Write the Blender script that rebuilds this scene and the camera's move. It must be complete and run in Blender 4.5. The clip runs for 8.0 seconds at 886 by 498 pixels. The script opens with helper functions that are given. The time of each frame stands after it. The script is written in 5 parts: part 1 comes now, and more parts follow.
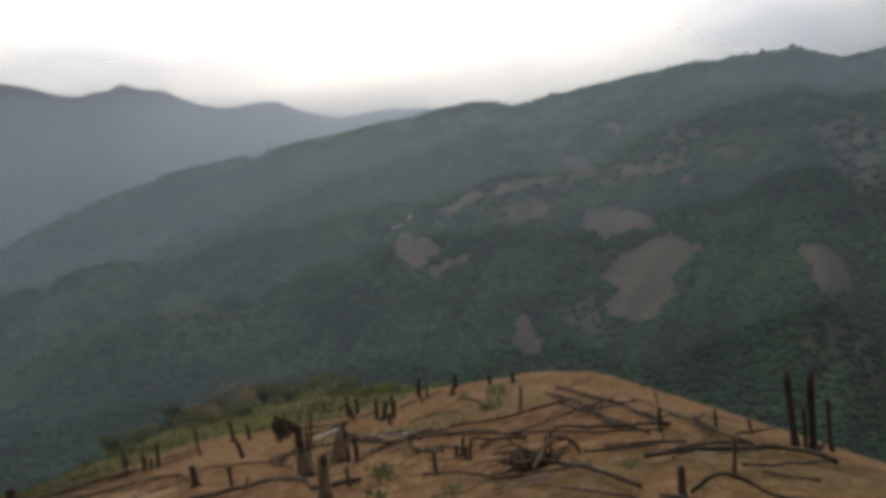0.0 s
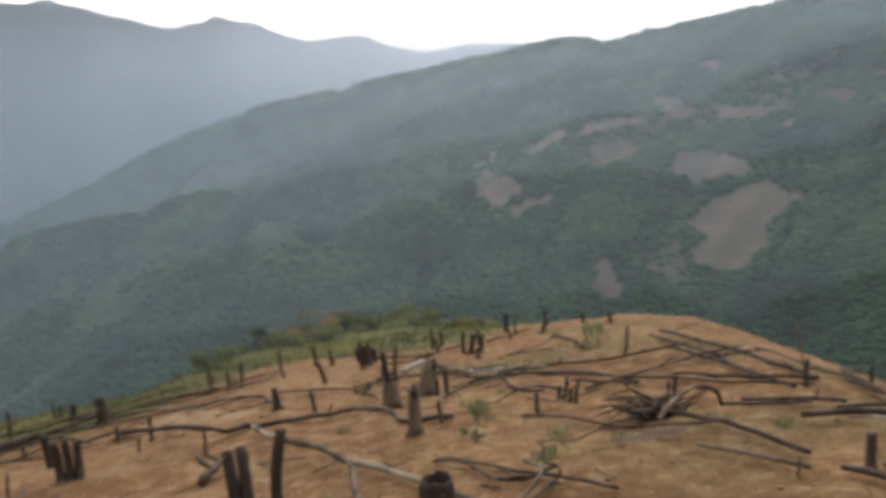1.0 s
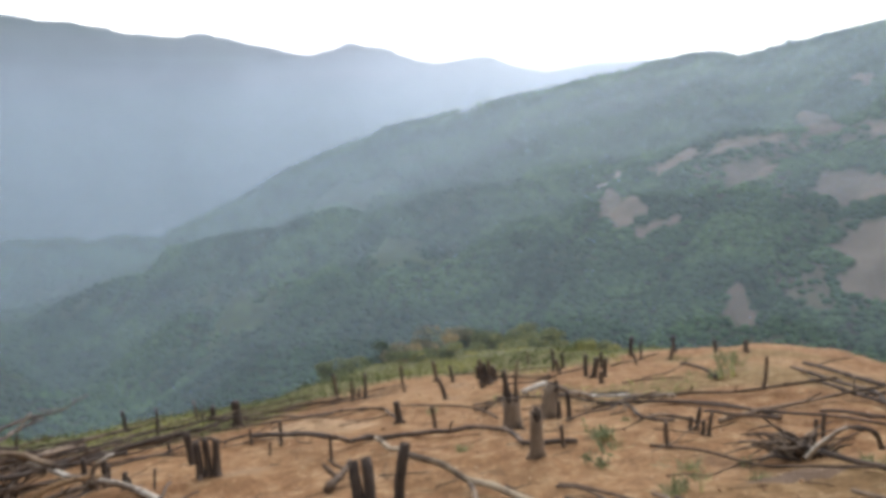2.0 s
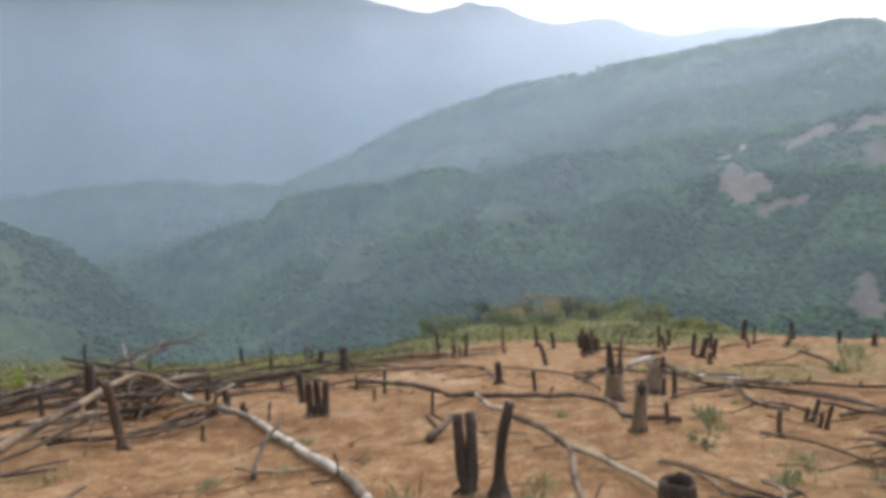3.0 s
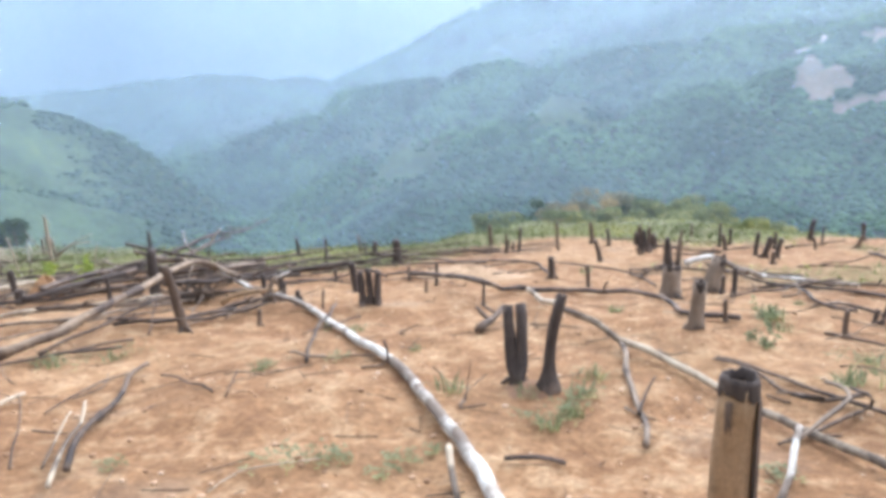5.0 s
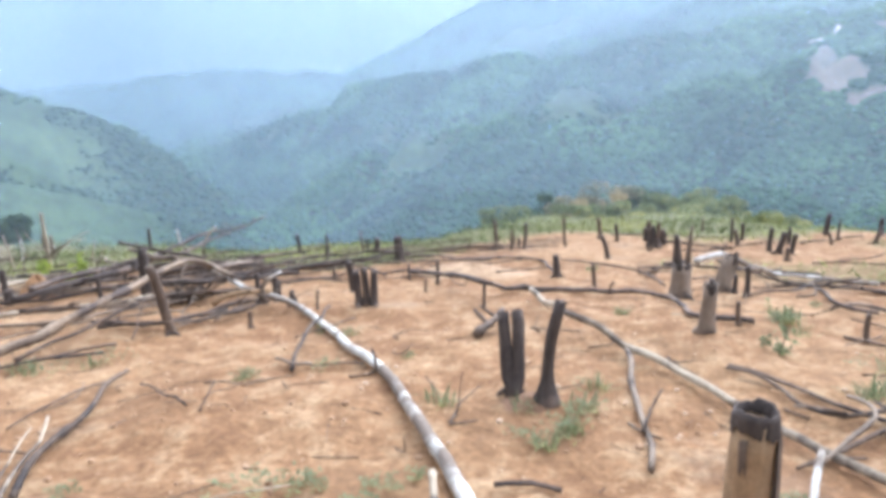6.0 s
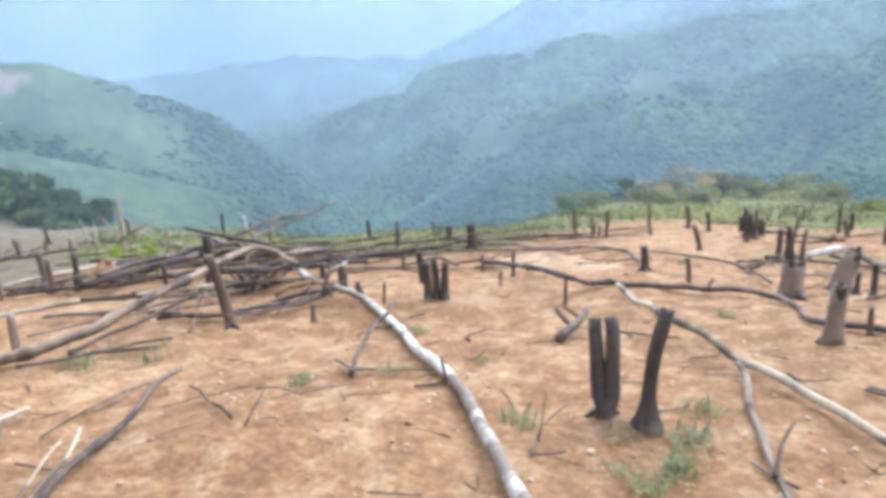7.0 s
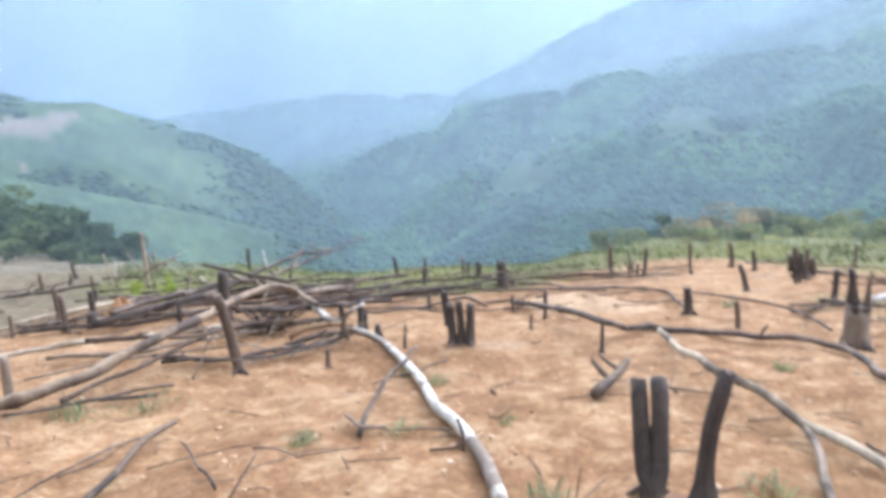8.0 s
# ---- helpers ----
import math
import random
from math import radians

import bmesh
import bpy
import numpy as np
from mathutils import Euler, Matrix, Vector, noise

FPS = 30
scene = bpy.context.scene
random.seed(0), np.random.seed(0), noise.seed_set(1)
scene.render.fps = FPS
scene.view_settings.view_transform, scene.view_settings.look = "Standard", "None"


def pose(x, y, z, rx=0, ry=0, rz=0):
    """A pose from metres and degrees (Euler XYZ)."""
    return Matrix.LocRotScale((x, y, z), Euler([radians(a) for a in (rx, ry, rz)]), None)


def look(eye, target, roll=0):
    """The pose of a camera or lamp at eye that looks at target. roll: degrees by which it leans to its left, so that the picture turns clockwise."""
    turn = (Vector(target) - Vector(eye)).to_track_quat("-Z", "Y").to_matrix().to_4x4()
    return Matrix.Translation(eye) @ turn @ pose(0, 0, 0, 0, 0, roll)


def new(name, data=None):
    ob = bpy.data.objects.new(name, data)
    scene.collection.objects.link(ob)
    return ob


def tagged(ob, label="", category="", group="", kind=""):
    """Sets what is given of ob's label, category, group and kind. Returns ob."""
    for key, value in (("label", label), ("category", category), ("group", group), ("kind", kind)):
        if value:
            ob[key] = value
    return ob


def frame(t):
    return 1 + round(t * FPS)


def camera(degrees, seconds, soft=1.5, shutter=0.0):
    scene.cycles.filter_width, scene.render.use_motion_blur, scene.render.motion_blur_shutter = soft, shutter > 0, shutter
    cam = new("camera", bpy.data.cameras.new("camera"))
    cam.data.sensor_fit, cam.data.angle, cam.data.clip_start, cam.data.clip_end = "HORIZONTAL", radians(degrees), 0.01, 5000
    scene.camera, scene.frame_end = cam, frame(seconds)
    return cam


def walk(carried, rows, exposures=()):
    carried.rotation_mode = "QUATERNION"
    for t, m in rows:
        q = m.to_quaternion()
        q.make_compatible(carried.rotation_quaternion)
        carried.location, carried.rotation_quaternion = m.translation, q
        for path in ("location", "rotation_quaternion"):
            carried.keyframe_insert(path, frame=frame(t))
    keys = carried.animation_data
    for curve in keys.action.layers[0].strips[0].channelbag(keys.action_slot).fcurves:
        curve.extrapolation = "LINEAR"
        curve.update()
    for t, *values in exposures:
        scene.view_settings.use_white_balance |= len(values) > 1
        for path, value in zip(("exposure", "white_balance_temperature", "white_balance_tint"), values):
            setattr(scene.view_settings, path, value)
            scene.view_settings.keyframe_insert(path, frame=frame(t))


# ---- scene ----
cam = camera(65.4, 8.0, soft=4.3, shutter=0.4)
PATH = [
    (0, (0.255, -0.69, 2.217), (1.225, 1.059, 2.195), -7.9),
    (0.2, (0.279, -0.662, 2.227), (1.216, 1.103, 2.145), -6.8),
    (0.5, (0.352, -0.133, 2.098), (1.297, 1.625, 1.969), -6.8),
    (0.8, (0.418, 0.198, 2.009), (1.27, 2.0, 1.848), -6.5),
    (1, (0.409, 0.248, 1.996), (1.149, 2.098, 1.826), -6.0),
    (1.2, (0.402, 0.276, 2.002), (1.052, 2.16, 1.834), -6.1),
    (1.5, (0.392, 0.303, 2.005), (0.944, 2.222, 1.886), -5.7),
    (1.7, (0.383, 0.299, 2.001), (0.881, 2.235, 1.916), -5.7),
    (2.8, (0.336, 0.277, 1.976), (0.51, 2.266, 1.851), -2.6),
    (3, (0.3, 0.279, 1.989), (0.41, 2.269, 1.819), -2.0),
    (3.2, (0.321, 0.282, 1.989), (0.388, 2.27, 1.782), -2.4),
    (3.5, (0.301, 0.299, 1.99), (0.316, 2.283, 1.741), -2.7),
    (3.8, (0.296, 0.302, 1.989), (0.254, 2.282, 1.715), -2.1),
    (4, (0.299, 0.309, 1.992), (0.215, 2.285, 1.698), -1.9),
    (4.2, (0.278, 0.32, 1.995), (0.178, 2.293, 1.683), -1.4),
    (4.5, (0.257, 0.337, 1.996), (0.133, 2.304, 1.657), -1.1),
    (4.7, (0.28, 0.345, 1.965), (0.206, 2.305, 1.573), -1.1),
    (5.8, (0.41, 0.727, 1.841), (0.34, 2.659, 1.328), -3.1),
    (6, (0.43, 0.734, 1.886), (0.342, 2.675, 1.411), -2.3),
    (6.2, (0.381, 0.845, 1.85), (0.238, 2.799, 1.448), -4.1),
    (6.5, (0.375, 0.998, 1.853), (0.183, 2.933, 1.386), -4.8),
    (6.8, (0.355, 1.203, 1.8), (0.133, 3.149, 1.395), -2.4),
    (7, (0.363, 1.308, 1.799), (0.065, 3.219, 1.291), -3.2),
    (7.2, (0.345, 1.38, 1.807), (0.006, 3.292, 1.33), -3.2),
    (7.5, (0.296, 1.469, 1.762), (0.045, 3.416, 1.378), -3.8),
    (7.6, (0.313, 1.587, 1.743), (0.092, 3.522, 1.285), -3.3),
    (7.8, (0.354, 1.647, 1.751), (0.046, 3.571, 1.302), -4.9),
    (8, (0.362, 1.762, 1.727), (-0.029, 3.681, 1.324), -3.4),
]
EXPOSURES = [(0, -2.42, 7000, 10), (0.5, -1.98, 7000, 10), (1, -1.5, 6850, 10), (1.5, -1.07, 6600, 10), (3, -0.95, 6400, 10), (3.5, -0.57, 6300, 10), (4, -0.13, 6000, 10), (4.5, -0.02, 5750, 10), (6, 0.1, 5450, 10), (8, 0.08, 5450, 10)]
walk(cam, [(t, look(eye, target, roll)) for t, eye, target, roll in PATH], EXPOSURES)

# ---- world and light: a bright overcast sky, the sun veiled by thin cloud ----
SUN_AZ, SUN_EL = 27.0, 31.0
world = bpy.data.worlds.new("sky")
scene.world = world
world.use_nodes = True
wn, wl = world.node_tree.nodes, world.node_tree.links
wn.clear()
w_out, w_bg = wn.new("ShaderNodeOutputWorld"), wn.new("ShaderNodeBackground")
w_sky = wn.new("ShaderNodeTexSky")
w_sky.sky_type, w_sky.sun_disc = "NISHITA", False
w_sky.sun_elevation, w_sky.sun_rotation = radians(SUN_EL), radians(SUN_AZ)
w_sky.air_density, w_sky.dust_density, w_sky.ozone_density = 1.0, 3.0, 1.0
w_co, w_no, w_ra, w_mix = (wn.new(k) for k in ("ShaderNodeTexCoord", "ShaderNodeTexNoise", "ShaderNodeMixRGB", "ShaderNodeMixRGB"))
w_map = wn.new("ShaderNodeMapping")
w_map.inputs["Scale"].default_value = (1.0, 1.0, 2.6)
w_no.inputs["Scale"].default_value, w_no.inputs["Detail"].default_value = 3.4, 4.0
w_soft = wn.new("ShaderNodeMapRange")
w_soft.interpolation_type = "SMOOTHERSTEP"
w_soft.inputs["From Min"].default_value, w_soft.inputs["From Max"].default_value = 0.25, 0.75
w_ra.inputs[1].default_value, w_ra.inputs[2].default_value = (4.9, 5.4, 6.5, 1), (10.2, 10.0, 9.6, 1)
w_mix.inputs[0].default_value = 0.8
wl.new(w_co.outputs["Generated"], w_map.inputs["Vector"])
wl.new(w_map.outputs["Vector"], w_no.inputs["Vector"])
wl.new(w_no.outputs["Fac"], w_soft.inputs["Value"])
wl.new(w_soft.outputs["Result"], w_ra.inputs[0])
wl.new(w_sky.outputs["Color"], w_mix.inputs[1])
wl.new(w_ra.outputs["Color"], w_mix.inputs[2])
w_dot, w_half, w_pow, w_gain, w_glow = wn.new("ShaderNodeVectorMath"), wn.new("ShaderNodeMapRange"), wn.new("ShaderNodeMath"), wn.new("ShaderNodeMapRange"), wn.new("ShaderNodeMixRGB")
w_dot.operation, w_pow.operation, w_glow.blend_type = "DOT_PRODUCT", "POWER", "MULTIPLY"
se, ce = math.sin(radians(SUN_EL)), math.cos(radians(SUN_EL))
w_dot.inputs[1].default_value = (math.sin(radians(SUN_AZ)) * ce, math.cos(radians(SUN_AZ)) * ce, se)
w_half.inputs["From Min"].default_value, w_half.inputs["From Max"].default_value = -1, 1
w_pow.inputs[1].default_value = 3.2
w_gain.inputs["To Min"].default_value, w_gain.inputs["To Max"].default_value = 1.3, 7.4
w_glow.inputs[0].default_value = 1.0
wl.new(w_co.outputs["Generated"], w_dot.inputs[0])
wl.new(w_dot.outputs["Value"], w_half.inputs["Value"])
wl.new(w_half.outputs["Result"], w_pow.inputs[0])
wl.new(w_pow.outputs["Value"], w_gain.inputs["Value"])
wl.new(w_mix.outputs["Color"], w_glow.inputs[1])
wl.new(w_gain.outputs["Result"], w_glow.inputs[2])
wl.new(w_glow.outputs["Color"], w_bg.inputs["Color"])
w_bg.inputs["Strength"].default_value = 0.12
wl.new(w_bg.outputs["Background"], w_out.inputs["Surface"])

sun = new("sun", bpy.data.lights.new("sun", "SUN"))
sun.data.energy, sun.data.angle, sun.data.color = 1.2, radians(25), (1.0, 0.95, 0.88)
sun.matrix_world = look((0, 0, 100), (-100 * math.sin(radians(SUN_AZ)), -100 * math.cos(radians(SUN_AZ)), 100 - 100 * math.tan(radians(SUN_EL))))


# ---- materials ----
def material(name):
    m = bpy.data.materials.new(name)
    m.use_nodes = True
    n, l = m.node_tree.nodes, m.node_tree.links
    n.clear()
    out, bsdf = n.new("ShaderNodeOutputMaterial"), n.new("ShaderNodeBsdfPrincipled")
    l.new(bsdf.outputs["BSDF"], out.inputs["Surface"])
    return m, n, l, bsdf, out


def noise_node(n, l, scale, detail=4.0, rough=0.55, stretch=None, space="Object"):
    c, t = n.new("ShaderNodeTexCoord"), n.new("ShaderNodeTexNoise")
    t.inputs["Scale"].default_value, t.inputs["Detail"].default_value, t.inputs["Roughness"].default_value = scale, detail, rough
    if stretch:
        mp = n.new("ShaderNodeMapping")
        mp.inputs["Scale"].default_value = stretch
        l.new(c.outputs[space], mp.inputs["Vector"])
        l.new(mp.outputs["Vector"], t.inputs["Vector"])
    else:
        l.new(c.outputs[space], t.inputs["Vector"])
    return t


def ramp(n, l, src, stops):
    r = n.new("ShaderNodeValToRGB")
    e = r.color_ramp.elements
    while len(e) < len(stops):
        e.new(0.5)
    for k, (p, c) in zip(e, stops):
        k.position, k.color = p, (*c, 1) if len(c) == 3 else c
    l.new(src, r.inputs["Fac"])
    return r.outputs["Color"]


def mix(n, l, fac, a, b, mode="MIX"):
    m = n.new("ShaderNodeMixRGB")
    m.blend_type = mode
    for sock, v in zip(m.inputs, (fac, a, b)):
        if isinstance(v, (int, float)):
            sock.default_value = v
        elif isinstance(v, tuple):
            sock.default_value = (*v, 1)
        else:
            l.new(v, sock)
    return m.outputs["Color"]


def bump(n, l, bsdf, src, strength, distance):
    b = n.new("ShaderNodeBump")
    b.inputs["Strength"].default_value, b.inputs["Distance"].default_value = strength, distance
    l.new(src, b.inputs["Height"])
    l.new(b.outputs["Normal"], bsdf.inputs["Normal"])


def ground_material():
    """Soil, dry scrub and forest floor, laid by the cover painted on the sheet."""
    m, n, l, bsdf, _ = material("ground")
    att = n.new("ShaderNodeAttribute")
    att.attribute_name = "cover"
    sep = n.new("ShaderNodeSeparateColor")
    l.new(att.outputs["Color"], sep.inputs["Color"])
    big, mid, fine = noise_node(n, l, 0.45, 6, 0.6), noise_node(n, l, 4.2, 7, 0.72), noise_node(n, l, 24, 7, 0.72)
    soil = ramp(n, l, big.outputs["Fac"], [(0.34, (0.190, 0.094, 0.042)), (0.5, (0.252, 0.139, 0.066)), (0.66, (0.35, 0.216, 0.112))])
    soil = mix(n, l, 0.5, soil, ramp(n, l, mid.outputs["Fac"], [(0.34, (0.10, 0.047, 0.021)), (0.50, (0.242, 0.131, 0.061)), (0.66, (0.505, 0.36, 0.21))]))
    soil = mix(n, l, 0.62, soil, ramp(n, l, fine.outputs["Fac"], [(0.32, (0.42, 0.38, 0.34)), (0.52, (1, 1, 1)), (0.7, (1.65, 1.65, 1.65))]), "MULTIPLY")
    ash = noise_node(n, l, 0.9, 5, 0.6)
    soil = mix(n, l, ramp(n, l, ash.outputs["Fac"], [(0.6, (0, 0, 0)), (0.74, (0.55, 0.55, 0.55))]), soil, (0.13, 0.10, 0.08))
    wide = noise_node(n, l, 0.018, 6, 0.6)
    scrub = ramp(n, l, wide.outputs["Fac"], [(0.34, (0.030, 0.050, 0.022)), (0.5, (0.046, 0.072, 0.030)), (0.66, (0.070, 0.098, 0.040))])
    grass = ramp(n, l, mid.outputs["Fac"], [(0.3, (0.08, 0.08, 0.032)), (0.55, (0.135, 0.125, 0.055)), (0.75, (0.22, 0.17, 0.09))])
    field = ramp(n, l, wide.outputs["Fac"], [(0.35, (0.135, 0.107, 0.082)), (0.65, (0.195, 0.153, 0.118))])
    open_slope = ramp(n, l, wide.outputs["Fac"], [(0.35, (0.035, 0.056, 0.030)), (0.65, (0.066, 0.090, 0.046))])
    scrub = mix(n, l, att.outputs["Alpha"], scrub, open_slope)
    crowns, stands = noise_node(n, l, 0.2, 6, 0.68), noise_node(n, l, 0.03, 4, 0.6)
    scrub = mix(n, l, 0.8, scrub, ramp(n, l, crowns.outputs["Fac"], [(0.32, (0.5, 0.55, 0.58)), (0.68, (1.45, 1.4, 1.3))]), "MULTIPLY")
    scrub = mix(n, l, 0.8, scrub, ramp(n, l, stands.outputs["Fac"], [(0.35, (0.68, 0.75, 0.78)), (0.65, (1.3, 1.25, 1.15))]), "MULTIPLY")
    col = mix(n, l, sep.outputs["Blue"], scrub, field)
    col = mix(n, l, sep.outputs["Green"], col, grass)
    col = mix(n, l, sep.outputs["Red"], col, soil)
    l.new(col, bsdf.inputs["Base Color"])
    bsdf.inputs["Roughness"].default_value = 0.95
    bsdf.inputs["Specular IOR Level"].default_value = 0.15
    both = mix(n, l, 0.4, mid.outputs["Color"], fine.outputs["Color"])
    bump(n, l, bsdf, both, 0.9, 0.07)
    # canopy relief where the woods are, none on soil and grass
    canopy, near, wood = n.new("ShaderNodeBump"), n.new("ShaderNodeMath"), n.new("ShaderNodeMath")
    near.operation, wood.operation, wood.use_clamp = "ADD", "SUBTRACT", True
    l.new(sep.outputs["Red"], near.inputs[0])
    l.new(sep.outputs["Green"], near.inputs[1])
    wood.inputs[0].default_value = 1.0
    l.new(near.outputs["Value"], wood.inputs[1])
    l.new(wood.outputs["Value"], canopy.inputs["Strength"])
    canopy.inputs["Distance"].default_value = 2.2
    l.new(crowns.outputs["Fac"], canopy.inputs["Height"])
    l.new(canopy.outputs["Normal"], bsdf.inputs["Normal"].links[0].from_node.inputs["Normal"])
    return m


def leaf_material(name, dark, light, rough=0.8, patch=0.02, thin=0.0):
    m, n, l, bsdf, out = material(name)
    geo = n.new("ShaderNodeNewGeometry")
    t = noise_node(n, l, patch, 3)
    a = ramp(n, l, geo.outputs["Random Per Island"], [(0.0, dark), (0.6, tuple((a + b) / 2 for a, b in zip(dark, light))), (1.0, light)])
    b = ramp(n, l, t.outputs["Fac"], [(0.38, (0.55, 0.62, 0.62)), (0.5, (0.95, 1.0, 0.95)), (0.62, (1.6, 1.5, 1.2))])
    col = mix(n, l, 1.0, a, b, "MULTIPLY")
    l.new(col, bsdf.inputs["Base Color"])
    if thin:
        tr, mx = n.new("ShaderNodeBsdfTranslucent"), n.new("ShaderNodeMixShader")
        l.new(col, tr.inputs["Color"])
        mx.inputs[0].default_value = thin
        l.new(bsdf.outputs["BSDF"], mx.inputs[1])
        l.new(tr.outputs["BSDF"], mx.inputs[2])
        l.new(mx.outputs["Shader"], out.inputs["Surface"])
    bsdf.inputs["Roughness"].default_value = rough
    bsdf.inputs["Specular IOR Level"].default_value = 0.2
    return m


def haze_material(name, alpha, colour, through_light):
    """Imitated haze: a mostly clear sheet whose tint scatters a little sky and sun."""
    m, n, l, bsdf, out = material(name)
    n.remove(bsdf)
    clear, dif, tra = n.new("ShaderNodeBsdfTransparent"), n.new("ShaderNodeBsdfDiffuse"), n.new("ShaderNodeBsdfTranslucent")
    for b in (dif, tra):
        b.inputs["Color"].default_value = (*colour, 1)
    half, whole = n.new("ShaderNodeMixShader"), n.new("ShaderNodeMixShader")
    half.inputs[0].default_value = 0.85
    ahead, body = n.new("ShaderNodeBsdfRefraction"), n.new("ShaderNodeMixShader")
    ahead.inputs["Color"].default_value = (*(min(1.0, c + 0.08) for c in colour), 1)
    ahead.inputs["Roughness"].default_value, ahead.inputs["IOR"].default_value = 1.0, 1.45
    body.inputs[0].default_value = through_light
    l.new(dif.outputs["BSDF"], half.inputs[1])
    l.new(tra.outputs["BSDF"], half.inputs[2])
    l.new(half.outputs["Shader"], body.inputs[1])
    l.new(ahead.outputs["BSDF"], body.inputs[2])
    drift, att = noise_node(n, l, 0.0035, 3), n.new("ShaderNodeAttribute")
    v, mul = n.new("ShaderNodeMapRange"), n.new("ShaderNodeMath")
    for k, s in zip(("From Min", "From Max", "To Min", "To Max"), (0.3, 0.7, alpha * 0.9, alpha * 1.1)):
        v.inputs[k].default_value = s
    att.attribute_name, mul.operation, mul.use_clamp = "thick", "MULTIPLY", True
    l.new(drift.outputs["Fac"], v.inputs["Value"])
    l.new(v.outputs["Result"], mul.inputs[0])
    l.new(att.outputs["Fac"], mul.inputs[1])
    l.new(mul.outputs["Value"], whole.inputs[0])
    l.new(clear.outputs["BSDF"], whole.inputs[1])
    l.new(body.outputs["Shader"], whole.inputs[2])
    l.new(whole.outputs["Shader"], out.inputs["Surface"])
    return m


# -- landform --
def lattice(ix, iy, seed):
    v = np.sin(ix * 127.1 + iy * 311.7 + seed * 74.7) * 43758.5453
    return v - np.floor(v)


def value_noise(x, y, seed=0):
    ix, iy = np.floor(x), np.floor(y)
    fx, fy = x - ix, y - iy
    fx, fy = fx * fx * (3 - 2 * fx), fy * fy * (3 - 2 * fy)
    a = lattice(ix, iy, seed) * (1 - fx) + lattice(ix + 1, iy, seed) * fx
    b = lattice(ix, iy + 1, seed) * (1 - fx) + lattice(ix + 1, iy + 1, seed) * fx
    return (a * (1 - fy) + b * fy) * 2 - 1


def fbm(x, y, wave, octaves, seed=0):
    total, amp = 0.0, 1.0
    for k in range(octaves):
        c, s = math.cos(0.6 + k), math.sin(0.6 + k)
        total = total + amp * value_noise((c * x - s * y) / wave + k * 17.3, (s * x + c * y) / wave - k * 9.1, seed + k)
        amp, wave = amp * 0.5, wave * 0.5
    return total


def edge_of_hill(az):
    """How far the cleared hilltop reaches, by bearing."""
    return np.interp(az, [-180, -120, -60, -44, -38, -32, -25, -15, -2, 4, 9, 20, 25, 32, 40, 55, 90, 120, 180],
                     [60, 70, 60, 45, 27, 20, 17, 14, 15, 19, 25, 23.5, 17.5, 15.2, 16, 24, 26, 50, 60])


def crest_of_mountain(az):
    """How far off the opposite crest lies, by bearing."""
    return np.interp(az, [-180, -120, -60, -30, -22, -10, 0, 8, 20, 33, 45, 57, 70, 120, 180],
                     [900, 900, 900, 900, 1000, 1150, 1350, 1400, 1350, 1300, 1150, 1000, 900, 900, 900])


def ribs(x, y):
    """Folds of the far slopes: near 0 in a gully, towards 1 on a rib."""
    r, az = np.hypot(x, y), np.degrees(np.arctan2(x, y))
    main = np.abs(fbm(az - 0.034 * (r - 600), r * 0.006, 6.0, 3, 3))
    spur = np.abs(fbm(0.3 * (0.6 * x + 0.8 * y), 0.8 * x - 0.6 * y + 0.12 * y, 190.0, 4, 3))
    w = np.clip((az + 19) / 7, 0, 1)
    return np.clip(1.15 * (w * main + (1 - w) * spur), 0, 1.1)


